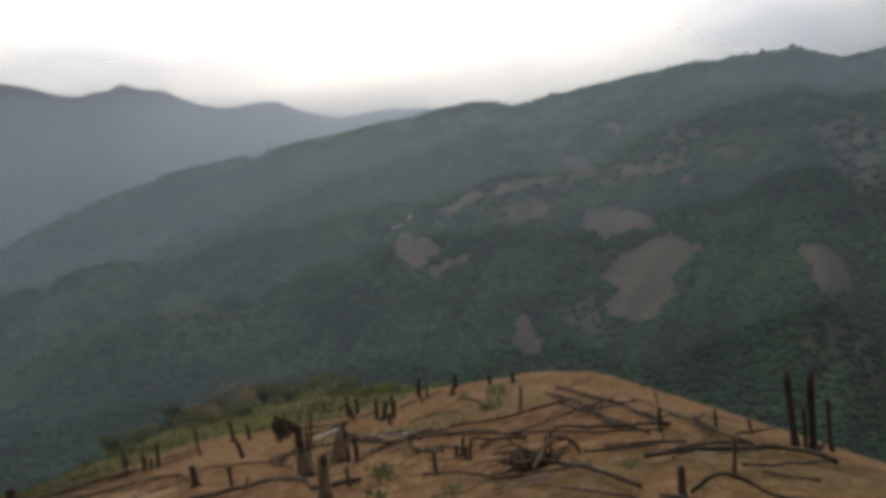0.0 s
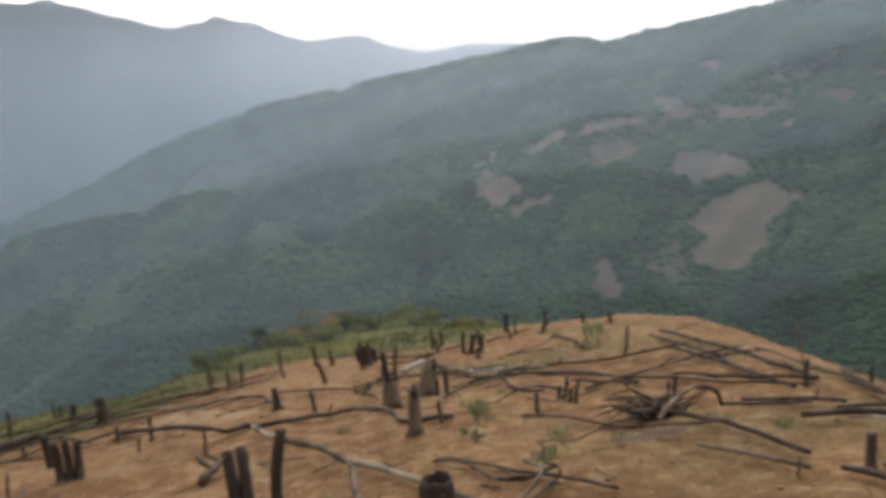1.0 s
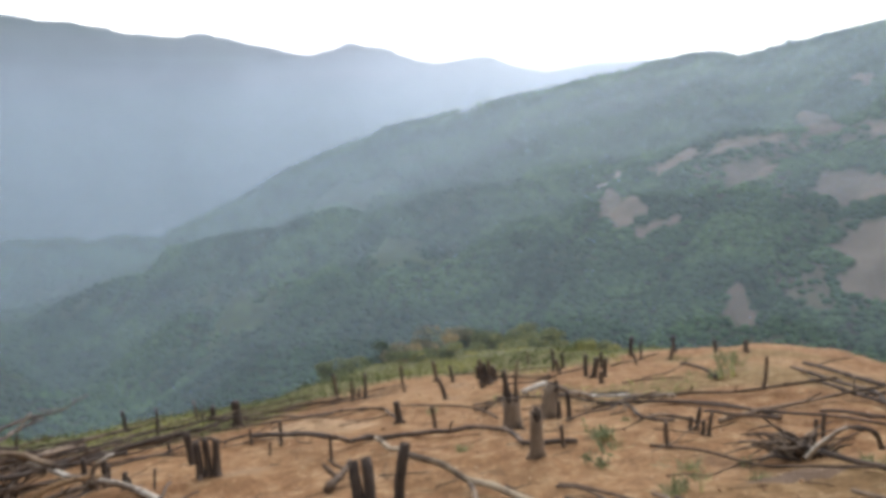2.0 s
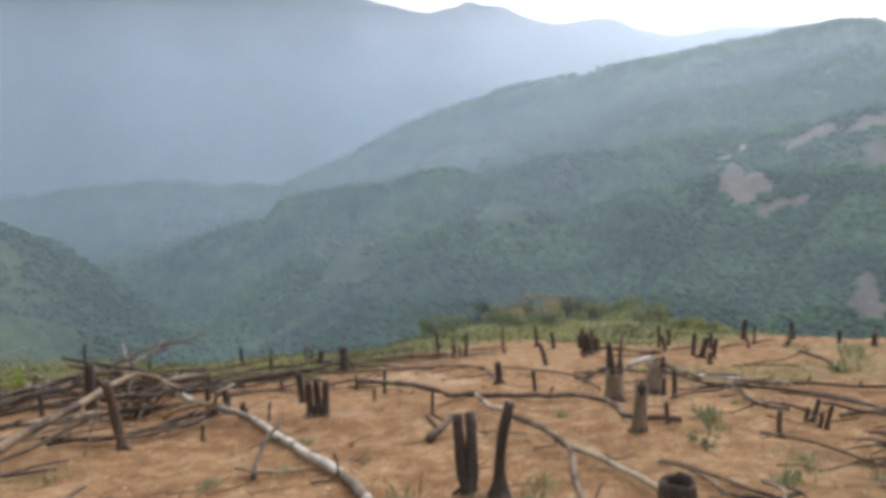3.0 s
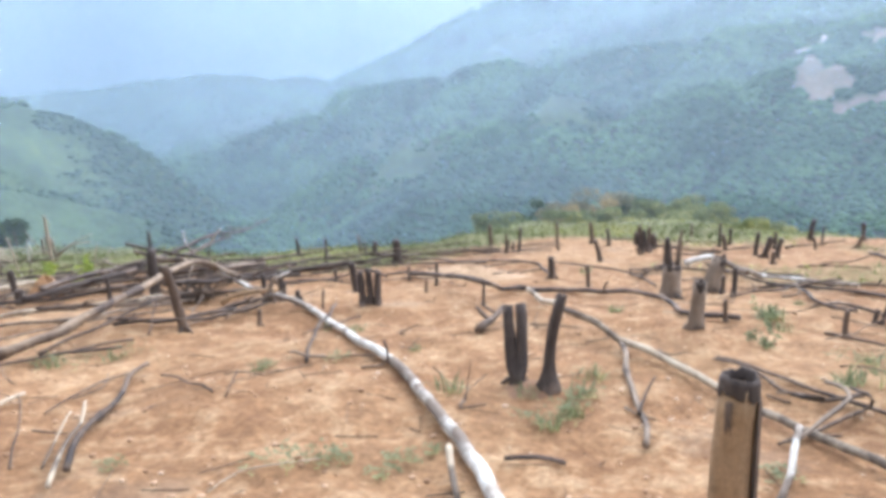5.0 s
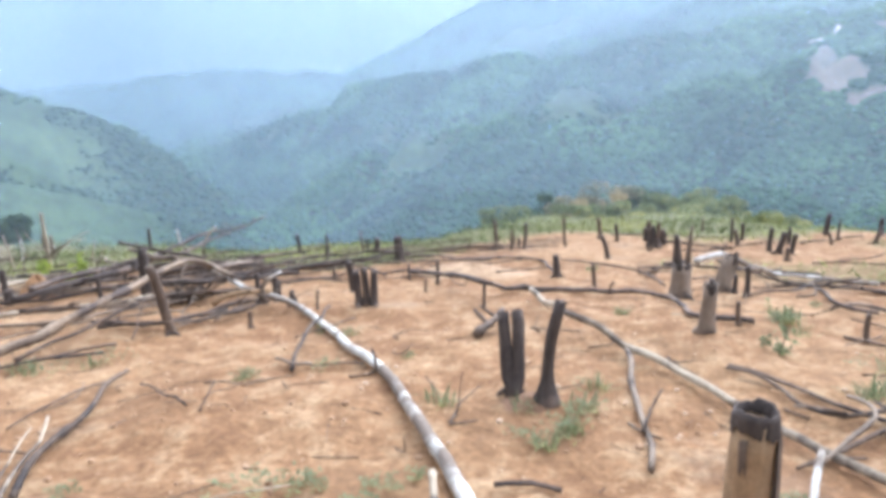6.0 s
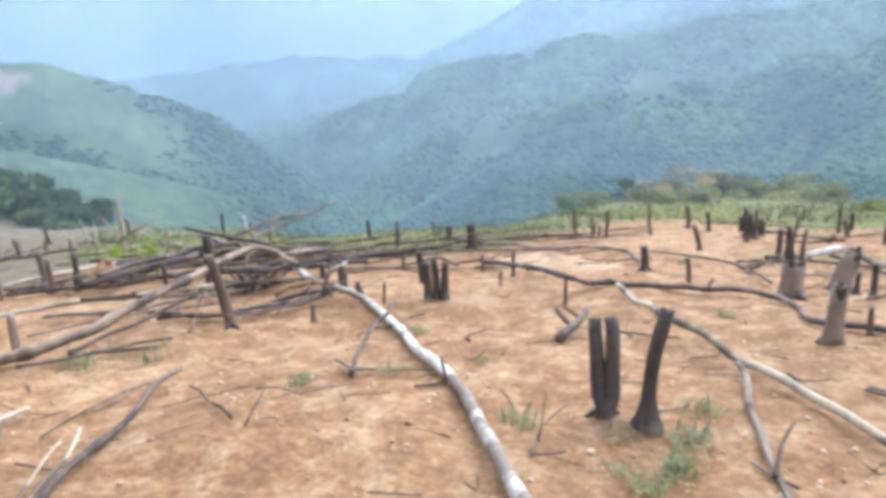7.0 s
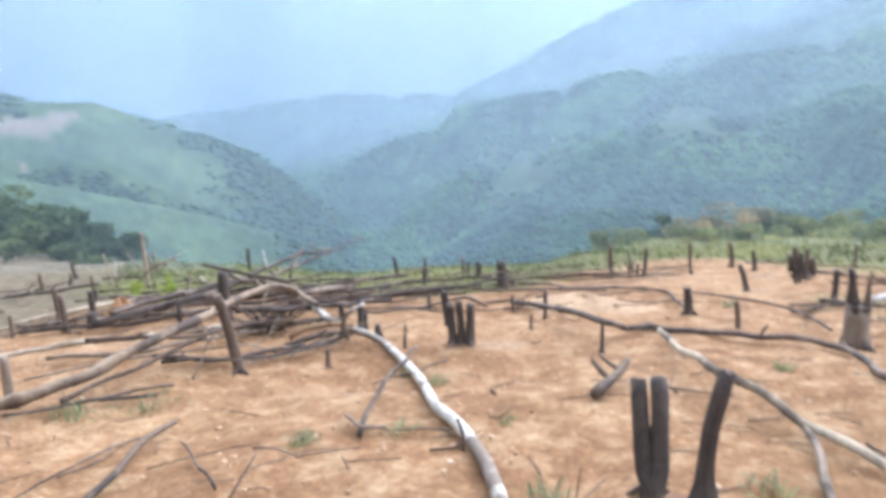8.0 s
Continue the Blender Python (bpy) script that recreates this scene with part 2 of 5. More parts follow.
def ground_z(x, y):
    x, y = np.asarray(x, float), np.asarray(y, float)
    r, az = np.hypot(x, y), np.degrees(np.arctan2(x, y))
    # the cleared hilltop, falling gently ahead and rolling off to the right
    over = np.clip(0.866 * x - 0.5 * y - 1.4, 0, None)
    near = np.clip(over, 0, 3.0)
    hill = 0.66 - 0.14 * np.clip(y, -60, 60) - 0.095 * near ** 2 - 0.55 * (over - near)
    d = np.clip(r - edge_of_hill(az), 0, None)
    hill = hill - 0.55 * d * d / (d + 7)
    # opposite mountain
    rc = crest_of_mountain(az)
    el = np.interp(az, [-180, -100, -60, -30, -26, -22, -17, -10, -5, 0, 8, 20, 33.6, 36.4, 45, 50, 57.6, 60.3, 65, 120, 180],
                   [9, 9, -6, -6, -2.9, -0.6, 0.2, 0.8, 2.9, 5.2, 8.0, 9.6, 10.9, 10.1, 10.7, 10.7, 10.1, 8.7, 9.0, 9, 9])
    front = np.interp(az, [-30, -10, 5], [0.30, 0.33, 0.41])
    main = 2 + rc * np.tan(np.radians(el)) - front * np.clip(rc - r, 0, None) - 0.5 * np.clip(r - rc, 0, None)
    # the spur that comes down from the left into the valley
    el = np.interp(az, [-180, -100, -60, -43, -37, -32, -26, -20, -17, -10, 0], [3, 3, 4, 2.6, 1.9, -0.3, -3.5, -8.4, -11.5, -18, -30])
    spur = 2 + 480 * np.tan(np.radians(el)) - 0.45 * np.clip(480 - r, 0, None) - 0.5 * np.clip(r - 480, 0, None)
    # its lower shoulder, nearer and greener
    el = np.interp(az, [-180, -100, -60, -43.6, -36.7, -28.9, -22, -16, -8], [-4, -4, 1, -2.1, -4.4, -7.4, -9.9, -14, -24])
    shoulder = 2 + 240 * np.tan(np.radians(el)) - 0.42 * np.clip(240 - r, 0, None) - 0.38 * np.clip(r - 240, 0, None)
    # two ribs that stand out of the opposite slope and run down to the valley head
    el = np.interp(az, [-40, -26, -18, -9.5, -3.5, 2, 8, 15, 21, 26, 31, 35, 45, 60], [-20, -9, -4, -0.4, 0.4, 1.5, 2.0, 2.6, 3.6, 3.9, 4.4, 5.0, 3, -2])
    upper = 2 + 770 * np.tan(np.radians(el)) - 0.36 * np.clip(770 - r, 0, None) - 0.25 * np.clip(r - 770, 0, None)
    el = np.interp(az, [-20, -10, -2.8, 3, 8, 14, 19.5, 25, 32, 45], [-17, -11.5, -8, -6, -4, -2.1, -0.7, 0.3, -1, -8])
    r2 = np.interp(az, [-3, 14, 25], [440, 540, 600])
    lower = 2 + r2 * np.tan(np.radians(el)) - 0.36 * np.clip(r2 - r, 0, None) - 0.2 * np.clip(r - r2, 0, None)
    # the far range
    el = np.interp(az, [-180, -60, -20, -5.4, -2, 1, 3, 5.7, 9, 13, 17.2, 20, 22, 25.7, 29, 40, 180],
                   [12, 15, 17, 16.4, 15.2, 14.4, 14.2, 14.7, 13.8, 12.7, 12.8, 11.7, 10.9, 11.2, 10.8, 8, 8])
    far = 2 + 3000 * np.tan(np.radians(el)) - 0.62 * np.clip(3000 - r, 0, None) - 0.4 * np.clip(r - 3000, 0, None)
    floor = -118 + 0.02 * np.clip(r - 500, 0, 1500) + 0 * r
    k = np.clip(r / 60, 0.6, 10.0)
    top = np.maximum.reduce([hill, main, upper, lower, spur, shoulder, far, floor])
    z = top + k * np.log(sum(np.exp(np.clip((v - top) / k, -40, 0)) for v in (hill, main, upper, lower, spur, shoulder, far, floor)))
    # ribs and gullies, then soil relief close by
    grow = np.clip((r - 70) / 350, 0, 1)
    gully = ribs(x, y)
    grow = grow * np.interp(r - rc, [-320, -40, 60, 400], [1.0, 0.25, 0.25, 1.0])
    z = z + grow * (np.interp(az, [-19, -12, 12, 20], [20, 28, 28, 18]) * (np.minimum(gully, 0.62) - np.interp(az, [-19, -12], [0.45, 0.56])) + 3 * fbm(x, y, 60.0, 2, 11)) + np.clip((r - 1700) / 900, 0, 1) * 45 * fbm(x, y, 700.0, 4, 21)
    close = np.clip((40 - r) / 15, 0, 1)
    z = z + close * (0.065 * fbm(x, y, 1.6, 3, 31) + 0.02 * fbm(x, y, 0.26, 3, 41))
    return z


# -- end landform --

# ---- the ground: one sheet from the hilltop to the far range ----
def mesh_from(name, verts, faces, mat, smooth=True):
    me = bpy.data.meshes.new(name)
    me.from_pydata(verts, [], faces)
    me.materials.append(mat)
    if smooth:
        me.polygons.foreach_set("use_smooth", [True] * len(me.polygons))
    me.update()
    return me


def in_field(x, y, corners):
    """Which points lie inside a cleared field, its border frayed a little."""
    x, y = x + 5 * fbm(x, y, 30.0, 4, 51), y + 5 * fbm(x, y, 30.0, 4, 57)
    inside = np.zeros(x.shape, bool)
    for (ax, ay), (bx, by) in zip(corners, corners[1:] + corners[:1]):
        cross = (ay > y) != (by > y)
        at = (bx - ax) * (y - ay) / ((by - ay) or 1e-9) + ax
        inside ^= cross & (x < at)
    return inside


FIELDS = []
FIELDS.append([(314, 397), (350, 392), (380, 402), (408, 392), (417, 375), (408, 347), (376, 346), (347, 329), (314, 328), (303, 329), (315, 350), (335, 365), (330, 392)])
FIELDS.append([(427, 492), (450, 469), (429, 411), (422, 395), (408, 416), (397, 424), (397, 460)])
FIELDS.append([(235, 469), (267, 484), (300, 485), (287, 478), (244, 460)])
FIELDS.append([(379, 581), (415, 596), (468, 598), (468, 583), (410, 566)])
FIELDS.append([(565, 690), (558, 619), (516, 541), (524, 474), (512, 456), (499, 501), (529, 591), (471, 571), (466, 573), (516, 603)])
FIELDS.append([(359, 525), (418, 550), (421, 521), (380, 503), (354, 510)])
FIELDS.append([(486, 432), (504, 431), (496, 418), (480, 414)])
FIELDS.append([(538, 455), (555, 433), (562, 418), (529, 409)])
FIELDS.append([(407, 271), (409, 254), (408, 242), (378, 231), (354, 230), (371, 245)])
FIELDS.append([(345, 626), (398, 631), (384, 589), (355, 576), (326, 571)])
FIELDS.append([(625, 668), (651, 683), (632, 636), (611, 625)])
FIELDS.append([(241, 355), (251, 352), (247, 335), (234, 324), (227, 333)])
FIELDS.append([(589, 419), (614, 424), (612, 419), (590, 413)])
FIELDS.append([(-302, 302), (-303, 326), (-296, 356), (-282, 361), (-276, 338), (-279, 320), (-290, 310)])
FIELDS.append([(-267, 290), (-264, 299), (-255, 298), (-258, 292)])
FIELDS.append([(246, 533), (297, 625), (283, 529), (279, 504), (262, 497), (257, 485), (229, 486)])
FALLOW = []
FALLOW.append([(591, 374), (656, 382), (674, 363), (624, 296), (512, 247), (509, 278), (521, 303), (539, 330)])
FALLOW.append([(301, 383), (320, 369), (302, 337), (278, 315), (257, 325)])
OPEN_RIB = [(-162, 733), (-124, 695), (-98, 641), (-126, 611), (-150, 601), (-178, 637), (-169, 684)]


def cover_at(x, y):
    """Shares of bare soil, grass and cleared field."""
    r, az = np.hypot(x, y), np.degrees(np.arctan2(x, y))
    e = edge_of_hill(az)
    rag = fbm(x, y, 3.0, 3, 61)
    soil = np.clip((e * np.interp(az, [-60, -40, -28, -18, 0, 4, 9, 20, 26, 34], [0.28, 0.34, 0.68, 0.88, 0.84, 0.78, 0.64, 0.66, 0.95, 1.3]) + rag * 1.2 - r) / 1.2, 0, 1)
    soil *= 1 - 0.4 * np.clip((fbm(x, y, 2.6, 3, 71) - 0.35) * 2.5, 0, 1) * np.clip((x - 1) / 4, 0, 1)
    field = np.clip((-27 - az + rag * 4) / 6, 0, 1) * np.clip((46 + rag * 3 - r) / 6, 0, 1)
    soil = np.maximum(soil, 0.18 * field)
    field = 0.72 * field
    grass = (1 - 1.1 * field) * np.clip((e + 14 + rag * 5 - r) / 6, 0, 1)
    field = np.maximum(field, 0.55 * np.clip((az - 27) / 6, 0, 1) * np.clip((r - 330) / 60, 0, 1) * np.clip((880 - r) / 100, 0, 1) * np.clip(0.45 + 1.3 * fbm(x, y, 90.0, 4, 99), 0, 1))
    for corners in FALLOW:
        field = np.maximum(field, 0.6 * in_field(x, y, corners))
    for corners in FIELDS:
        field = np.maximum(field, in_field(x, y, corners))
    bare = np.clip((ribs(x, y) - 0.42) * 4, 0, 1) * np.clip(0.5 + fbm(x, y, 150.0, 2, 95), 0, 1) * np.interp(az, [5, 30], [1.0, 0.35]) * np.where(az > -19, np.clip((r - 480) / 160, 0, 1), 0.3)
    bare = np.maximum(bare, np.clip((az - 54 + rag) / 4, 0, 1) * (r < 300))
    bare = np.maximum(bare, 0.7 * in_field(x, y, OPEN_RIB))
    return soil, grass, field, bare


ground_mat = ground_material()
azs = np.concatenate([np.arange(-54, 72, 0.22), np.arange(72, 306, 3.0)])
rings = np.concatenate([[0.05, 0.2, 0.45], np.geomspace(0.8, 30, 190), np.geomspace(31, 4600, 250)])
A, R = np.meshgrid(np.radians(azs), rings)
GX, GY = (R * np.sin(A)).ravel(), (R * np.cos(A)).ravel()
GZ = ground_z(GX, GY)
na, nr = len(azs), len(rings)
i = np.arange(nr - 1)[:, None] * na
j = np.arange(na)[None, :]
k = (np.arange(na) + 1)[None, :] % na
quads = np.stack([i + j, i + na + j, i + na + k, i + k], -1).reshape(-1, 4)
quads = quads[:, ::-1]
cap = [(q, (q + 1) % na, na * nr) for q in range(na)]
GX, GY, GZ = np.append(GX, 0.0), np.append(GY, 0.0), np.append(GZ, ground_z(0.0, 0.0))
ground = new("ground", mesh_from("ground", np.stack([GX, GY, GZ], 1).tolist(), quads.tolist() + cap, ground_mat))
tagged(ground, "cleared orange soil hilltop falling into forested valley", "ground", kind="structure")
cov = ground.data.color_attributes.new("cover", "FLOAT_COLOR", "POINT")
soil_s, grass_s, field_s, bare_s = cover_at(GX, GY)
cov.data.foreach_set("color", np.stack([soil_s, grass_s, field_s, bare_s], 1).ravel())

# ---- a pale track on the opposite slope ----
dust, dn, dl, db, _ = material("track_dust")
dl.new(ramp(dn, dl, noise_node(dn, dl, 0.2, 4).outputs["Fac"], [(0.3, (0.36, 0.30, 0.23)), (0.7, (0.5, 0.44, 0.36))]), db.inputs["Base Color"])
db.inputs["Roughness"].default_value = 0.95


def track(points, wide):
    V = []
    for q in range(len(points) - 1):
        for s in range(6):
            x, y = (a + (b - a) * s / 6 for a, b in zip(points[q], points[q + 1]))
            d = Vector((points[q + 1][0] - points[q][0], points[q + 1][1] - points[q][1])).normalized()
            for side in (-1, 1):
                px, py = x - d.y * side * wide / 2, y + d.x * side * wide / 2
                V.append((px, py, float(ground_z(px, py)) + 2.0))
    F = [(2 * q, 2 * q + 1, 2 * q + 3, 2 * q + 2) for q in range(len(V) // 2 - 1)]
    ob = new("dirt_track", mesh_from("dirt_track", V, F, dust))
    tagged(ob, "pale dirt track crossing the far hillside", "track", kind="structure")


TRACK = [(297, 638), (307, 638), (317, 638), (327, 647), (328, 655)]
track(TRACK, 3.2)

# ---- woods: tree crowns over the slopes ----
def unit_clump(seed):
    """A knobbly tree crown about one metre across."""
    bm = bmesh.new()
    bmesh.ops.create_icosphere(bm, subdivisions=1, radius=0.5)
    rng = random.Random(seed)
    for v in bm.verts:
        v.co *= 0.75 + 0.5 * rng.random()
        v.co.z = max(v.co.z, -0.25)
    vs, fs = np.array([v.co[:] for v in bm.verts]), np.array([[w.index for w in f.verts] for f in bm.faces])
    bm.free()
    return vs, fs


CLUMPS = [unit_clump(s) for s in range(6)]


def scatter(name, xs, ys, size, tall, mat, seed=1, lift=0.35):
    rng = np.random.default_rng(seed)
    zs = ground_z(xs, ys)
    V, F, at = [], [], 0
    pick = rng.integers(0, len(CLUMPS), len(xs))
    for c, (cv, cf) in enumerate(CLUMPS):
        sel = np.nonzero(pick == c)[0]
        if not len(sel):
            continue
        turn = rng.uniform(0, 2 * np.pi, len(sel))
        s = size[sel] * rng.uniform(0.75, 1.3, len(sel))
        h = s * (tall if np.isscalar(tall) else tall[sel]) * rng.uniform(0.8, 1.3, len(sel))
        ct, sn = np.cos(turn)[:, None], np.sin(turn)[:, None]
        px = (cv[:, 0] * ct - cv[:, 1] * sn) * s[:, None] + xs[sel][:, None]
        py = (cv[:, 0] * sn + cv[:, 1] * ct) * s[:, None] + ys[sel][:, None]
        pz = cv[:, 2] * h[:, None] + (zs[sel] + lift * h)[:, None]
        V.append(np.stack([px, py, pz], -1).reshape(-1, 3))
        F.append((cf[None] + (np.arange(len(sel)) * len(cv))[:, None, None] + at).reshape(-1, 3))
        at += len(sel) * len(cv)
    return new(name, mesh_from(name, np.concatenate(V).tolist(), np.concatenate(F).tolist(), mat))


wood_leaf = leaf_material("forest_leaves", (0.044, 0.099, 0.044), (0.084, 0.162, 0.062), patch=0.011, thin=0.5)
rng = np.random.default_rng(5)
n = 130000
wa = np.radians(rng.uniform(-28, 66, n))
wd = np.degrees(wa)
wr = 60 + (crest_of_mountain(wd) + 15 - 60) * rng.random(n) ** 0.75
wx, wy = wr * np.sin(wa), wr * np.cos(wa)
wsoil, wgrass, wfield, wbare = cover_at(wx, wy)
keep = (wsoil + wgrass < 0.05) & (wfield < 0.1 + 0.6 * rng.random(n)) & (wr > edge_of_hill(wd) + 25) & ((wd < 54) | (wr > 300))
stand = fbm(wx, wy, 70.0, 3, 81) + 1.6 * rng.random(n) - 0.8
keep &= stand > -0.75 + 1.3 * wbare
keep &= (wr > 650) | (rng.random(n) > np.clip((-14 - wd) / 10, 0, 1))
for tx, ty in TRACK:
    keep &= np.hypot(wx - tx + 4, wy - ty + 6) > 13
wx, wy, wr = wx[keep], wy[keep], wr[keep]
woods = scatter("forest", wx, wy, np.interp(wr, [60, 300, 700, 1300], [2.4, 4.0, 6.5, 9.0]), 0.75, wood_leaf, 7, 0.2)
n = 500
ca = np.radians(rng.uniform(22, 66, n))
cr = crest_of_mountain(np.degrees(ca)) + rng.uniform(-30, 6, n)
crest_trees = scatter("forest", cr * np.sin(ca), cr * np.cos(ca), rng.uniform(3, 6.5, n), 1.3, wood_leaf, 9, 0.45)
tagged(crest_trees, "scattered taller trees along the mountain crest", "forest", kind="stuff")
tagged(woods, "dense green forest canopy on the valley slopes", "forest", kind="stuff")

# low scrub on the near spur and the hillside below the clearing
scrub_leaf = leaf_material("scrub_leaves", (0.062, 0.108, 0.05), (0.094, 0.148, 0.066), patch=0.012, thin=0.6)
n = 30000
wr = 110 + 460 * rng.random(n)
wa = np.radians(rng.uniform(-54, -8, n))
wx, wy = wr * np.sin(wa), wr * np.cos(wa)
keep = fbm(wx, wy, 80.0, 4, 85) > -0.25 + 0.9 * rng.random(n)
wx, wy, wr = wx[keep], wy[keep], wr[keep]
scrub = scatter("scrub", wx, wy, np.interp(wr, [90, 570], [2.4, 5.5]), 0.36, scrub_leaf, 17, 0.10)
tagged(scrub, "green copses of low trees on the near spur", "scrub", kind="stuff")

# ---- valley haze imitated by tinted see-through sheets ----
def haze_sheet(out, alpha, tint, rise, sides, forward):
    """A see-through sheet round the hill imitating haze at one distance; rise gives its share by height above the eye's
    level, in degrees.
    """
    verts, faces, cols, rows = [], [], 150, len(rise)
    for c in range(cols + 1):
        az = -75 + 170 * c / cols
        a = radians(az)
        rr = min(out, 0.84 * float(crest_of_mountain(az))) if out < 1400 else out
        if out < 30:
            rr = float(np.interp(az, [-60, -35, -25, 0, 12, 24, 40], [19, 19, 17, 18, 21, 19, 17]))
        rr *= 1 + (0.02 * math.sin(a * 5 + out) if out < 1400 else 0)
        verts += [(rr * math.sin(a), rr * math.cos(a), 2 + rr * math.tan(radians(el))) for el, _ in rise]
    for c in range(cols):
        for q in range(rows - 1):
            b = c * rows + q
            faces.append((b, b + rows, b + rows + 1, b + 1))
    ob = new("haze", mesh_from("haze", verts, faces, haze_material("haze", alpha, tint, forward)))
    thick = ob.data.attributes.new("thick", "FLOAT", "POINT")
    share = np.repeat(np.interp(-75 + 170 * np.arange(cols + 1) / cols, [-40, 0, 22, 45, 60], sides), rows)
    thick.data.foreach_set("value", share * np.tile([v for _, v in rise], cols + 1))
    return tagged(ob, "bluish see-through tinted sheet imitating valley haze", "haze", kind="stuff")


# added haze thickens with distance: one tinted sheet after another up to the crest, then the far range
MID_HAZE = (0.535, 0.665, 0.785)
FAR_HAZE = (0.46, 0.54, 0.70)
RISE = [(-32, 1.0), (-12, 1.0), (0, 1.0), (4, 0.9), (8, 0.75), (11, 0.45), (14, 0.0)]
# the nearest sheet, at 19 m, imitates lens veil over bushes and hedges
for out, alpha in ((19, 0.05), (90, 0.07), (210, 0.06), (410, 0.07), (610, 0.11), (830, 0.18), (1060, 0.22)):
    haze_sheet(out, alpha, MID_HAZE, RISE, (1.5, 1.3, 0.95, 0.7, 0.6) if out < 300 else (1.4, 1.25, 1.2, 1.45, 1.65), 0.25)
haze_sheet(1600, 0.95, FAR_HAZE, [(-10, 1.0), (6, 1.0), (9, 1.0), (11, 0.94), (13, 0.82), (16, 0.5), (19, 0.0)], (1.0, 1.0, 0.95, 0.55, 0.3), 0.35)


# ---- wood on the clearing ----
def bark(name, lo, hi, patch, amount, rough=0.9):
    m, n, l, bsdf, _ = material(name)
    a = noise_node(n, l, 9, 6, 0.7, (1, 1, 0.25))
    b = noise_node(n, l, 2.3, 4, 0.6)
    c = noise_node(n, l, 60, 5, 0.7)
    base = ramp(n, l, a.outputs["Fac"], [(0.3, lo), (0.7, hi)])
    where = ramp(n, l, b.outputs["Fac"], [(amount - 0.06, (0, 0, 0)), (amount + 0.06, (1, 1, 1))])
    col = mix(n, l, where, base, patch)
    col = mix(n, l, 0.6, col, ramp(n, l, c.outputs["Fac"], [(0.3, (0.5, 0.5, 0.5)), (0.7, (1.2, 1.2, 1.2))]), "MULTIPLY")
    l.new(col, bsdf.inputs["Base Color"])
    bsdf.inputs["Roughness"].default_value = rough
    bsdf.inputs["Specular IOR Level"].default_value = 0.2
    bump(n, l, bsdf, a.outputs["Fac"], 0.8, 0.015)
    return m


BARK = {
    "char": bark("charred_wood", (0.038, 0.030, 0.026), (0.118, 0.090, 0.074), (0.20, 0.145, 0.11), 0.58),
    "brown": bark("scorched_bark", (0.075, 0.052, 0.038), (0.20, 0.145, 0.105), (0.045, 0.035, 0.03), 0.57),
    "grey": bark("weathered_bark", (0.15, 0.11, 0.08), (0.32, 0.245, 0.18), (0.075, 0.057, 0.045), 0.56),
    "pale": bark("dry_pale_wood", (0.28, 0.215, 0.15), (0.56, 0.46, 0.33), (0.13, 0.10, 0.075), 0.53),
    "tan": bark("dry_tan_bark", (0.25, 0.155, 0.08), (0.42, 0.28, 0.16), (0.10, 0.075, 0.05), 0.56),
    "umber": bark("umber_bark", (0.17, 0.118, 0.08), (0.36, 0.265, 0.18), (0.085, 0.062, 0.05), 0.54),
    "white": bark("peeled_white_wood", (0.44, 0.37, 0.29), (0.80, 0.77, 0.70), (0.20, 0.155, 0.12), 0.51),
}
WORDS = {"umber": "dark umber and tan", "char": "charred black", "brown": "scorched brown", "grey": "weathered grey-brown", "pale": "dry pale", "tan": "dry tan", "white": "peeled white and grey"}
count = [0]


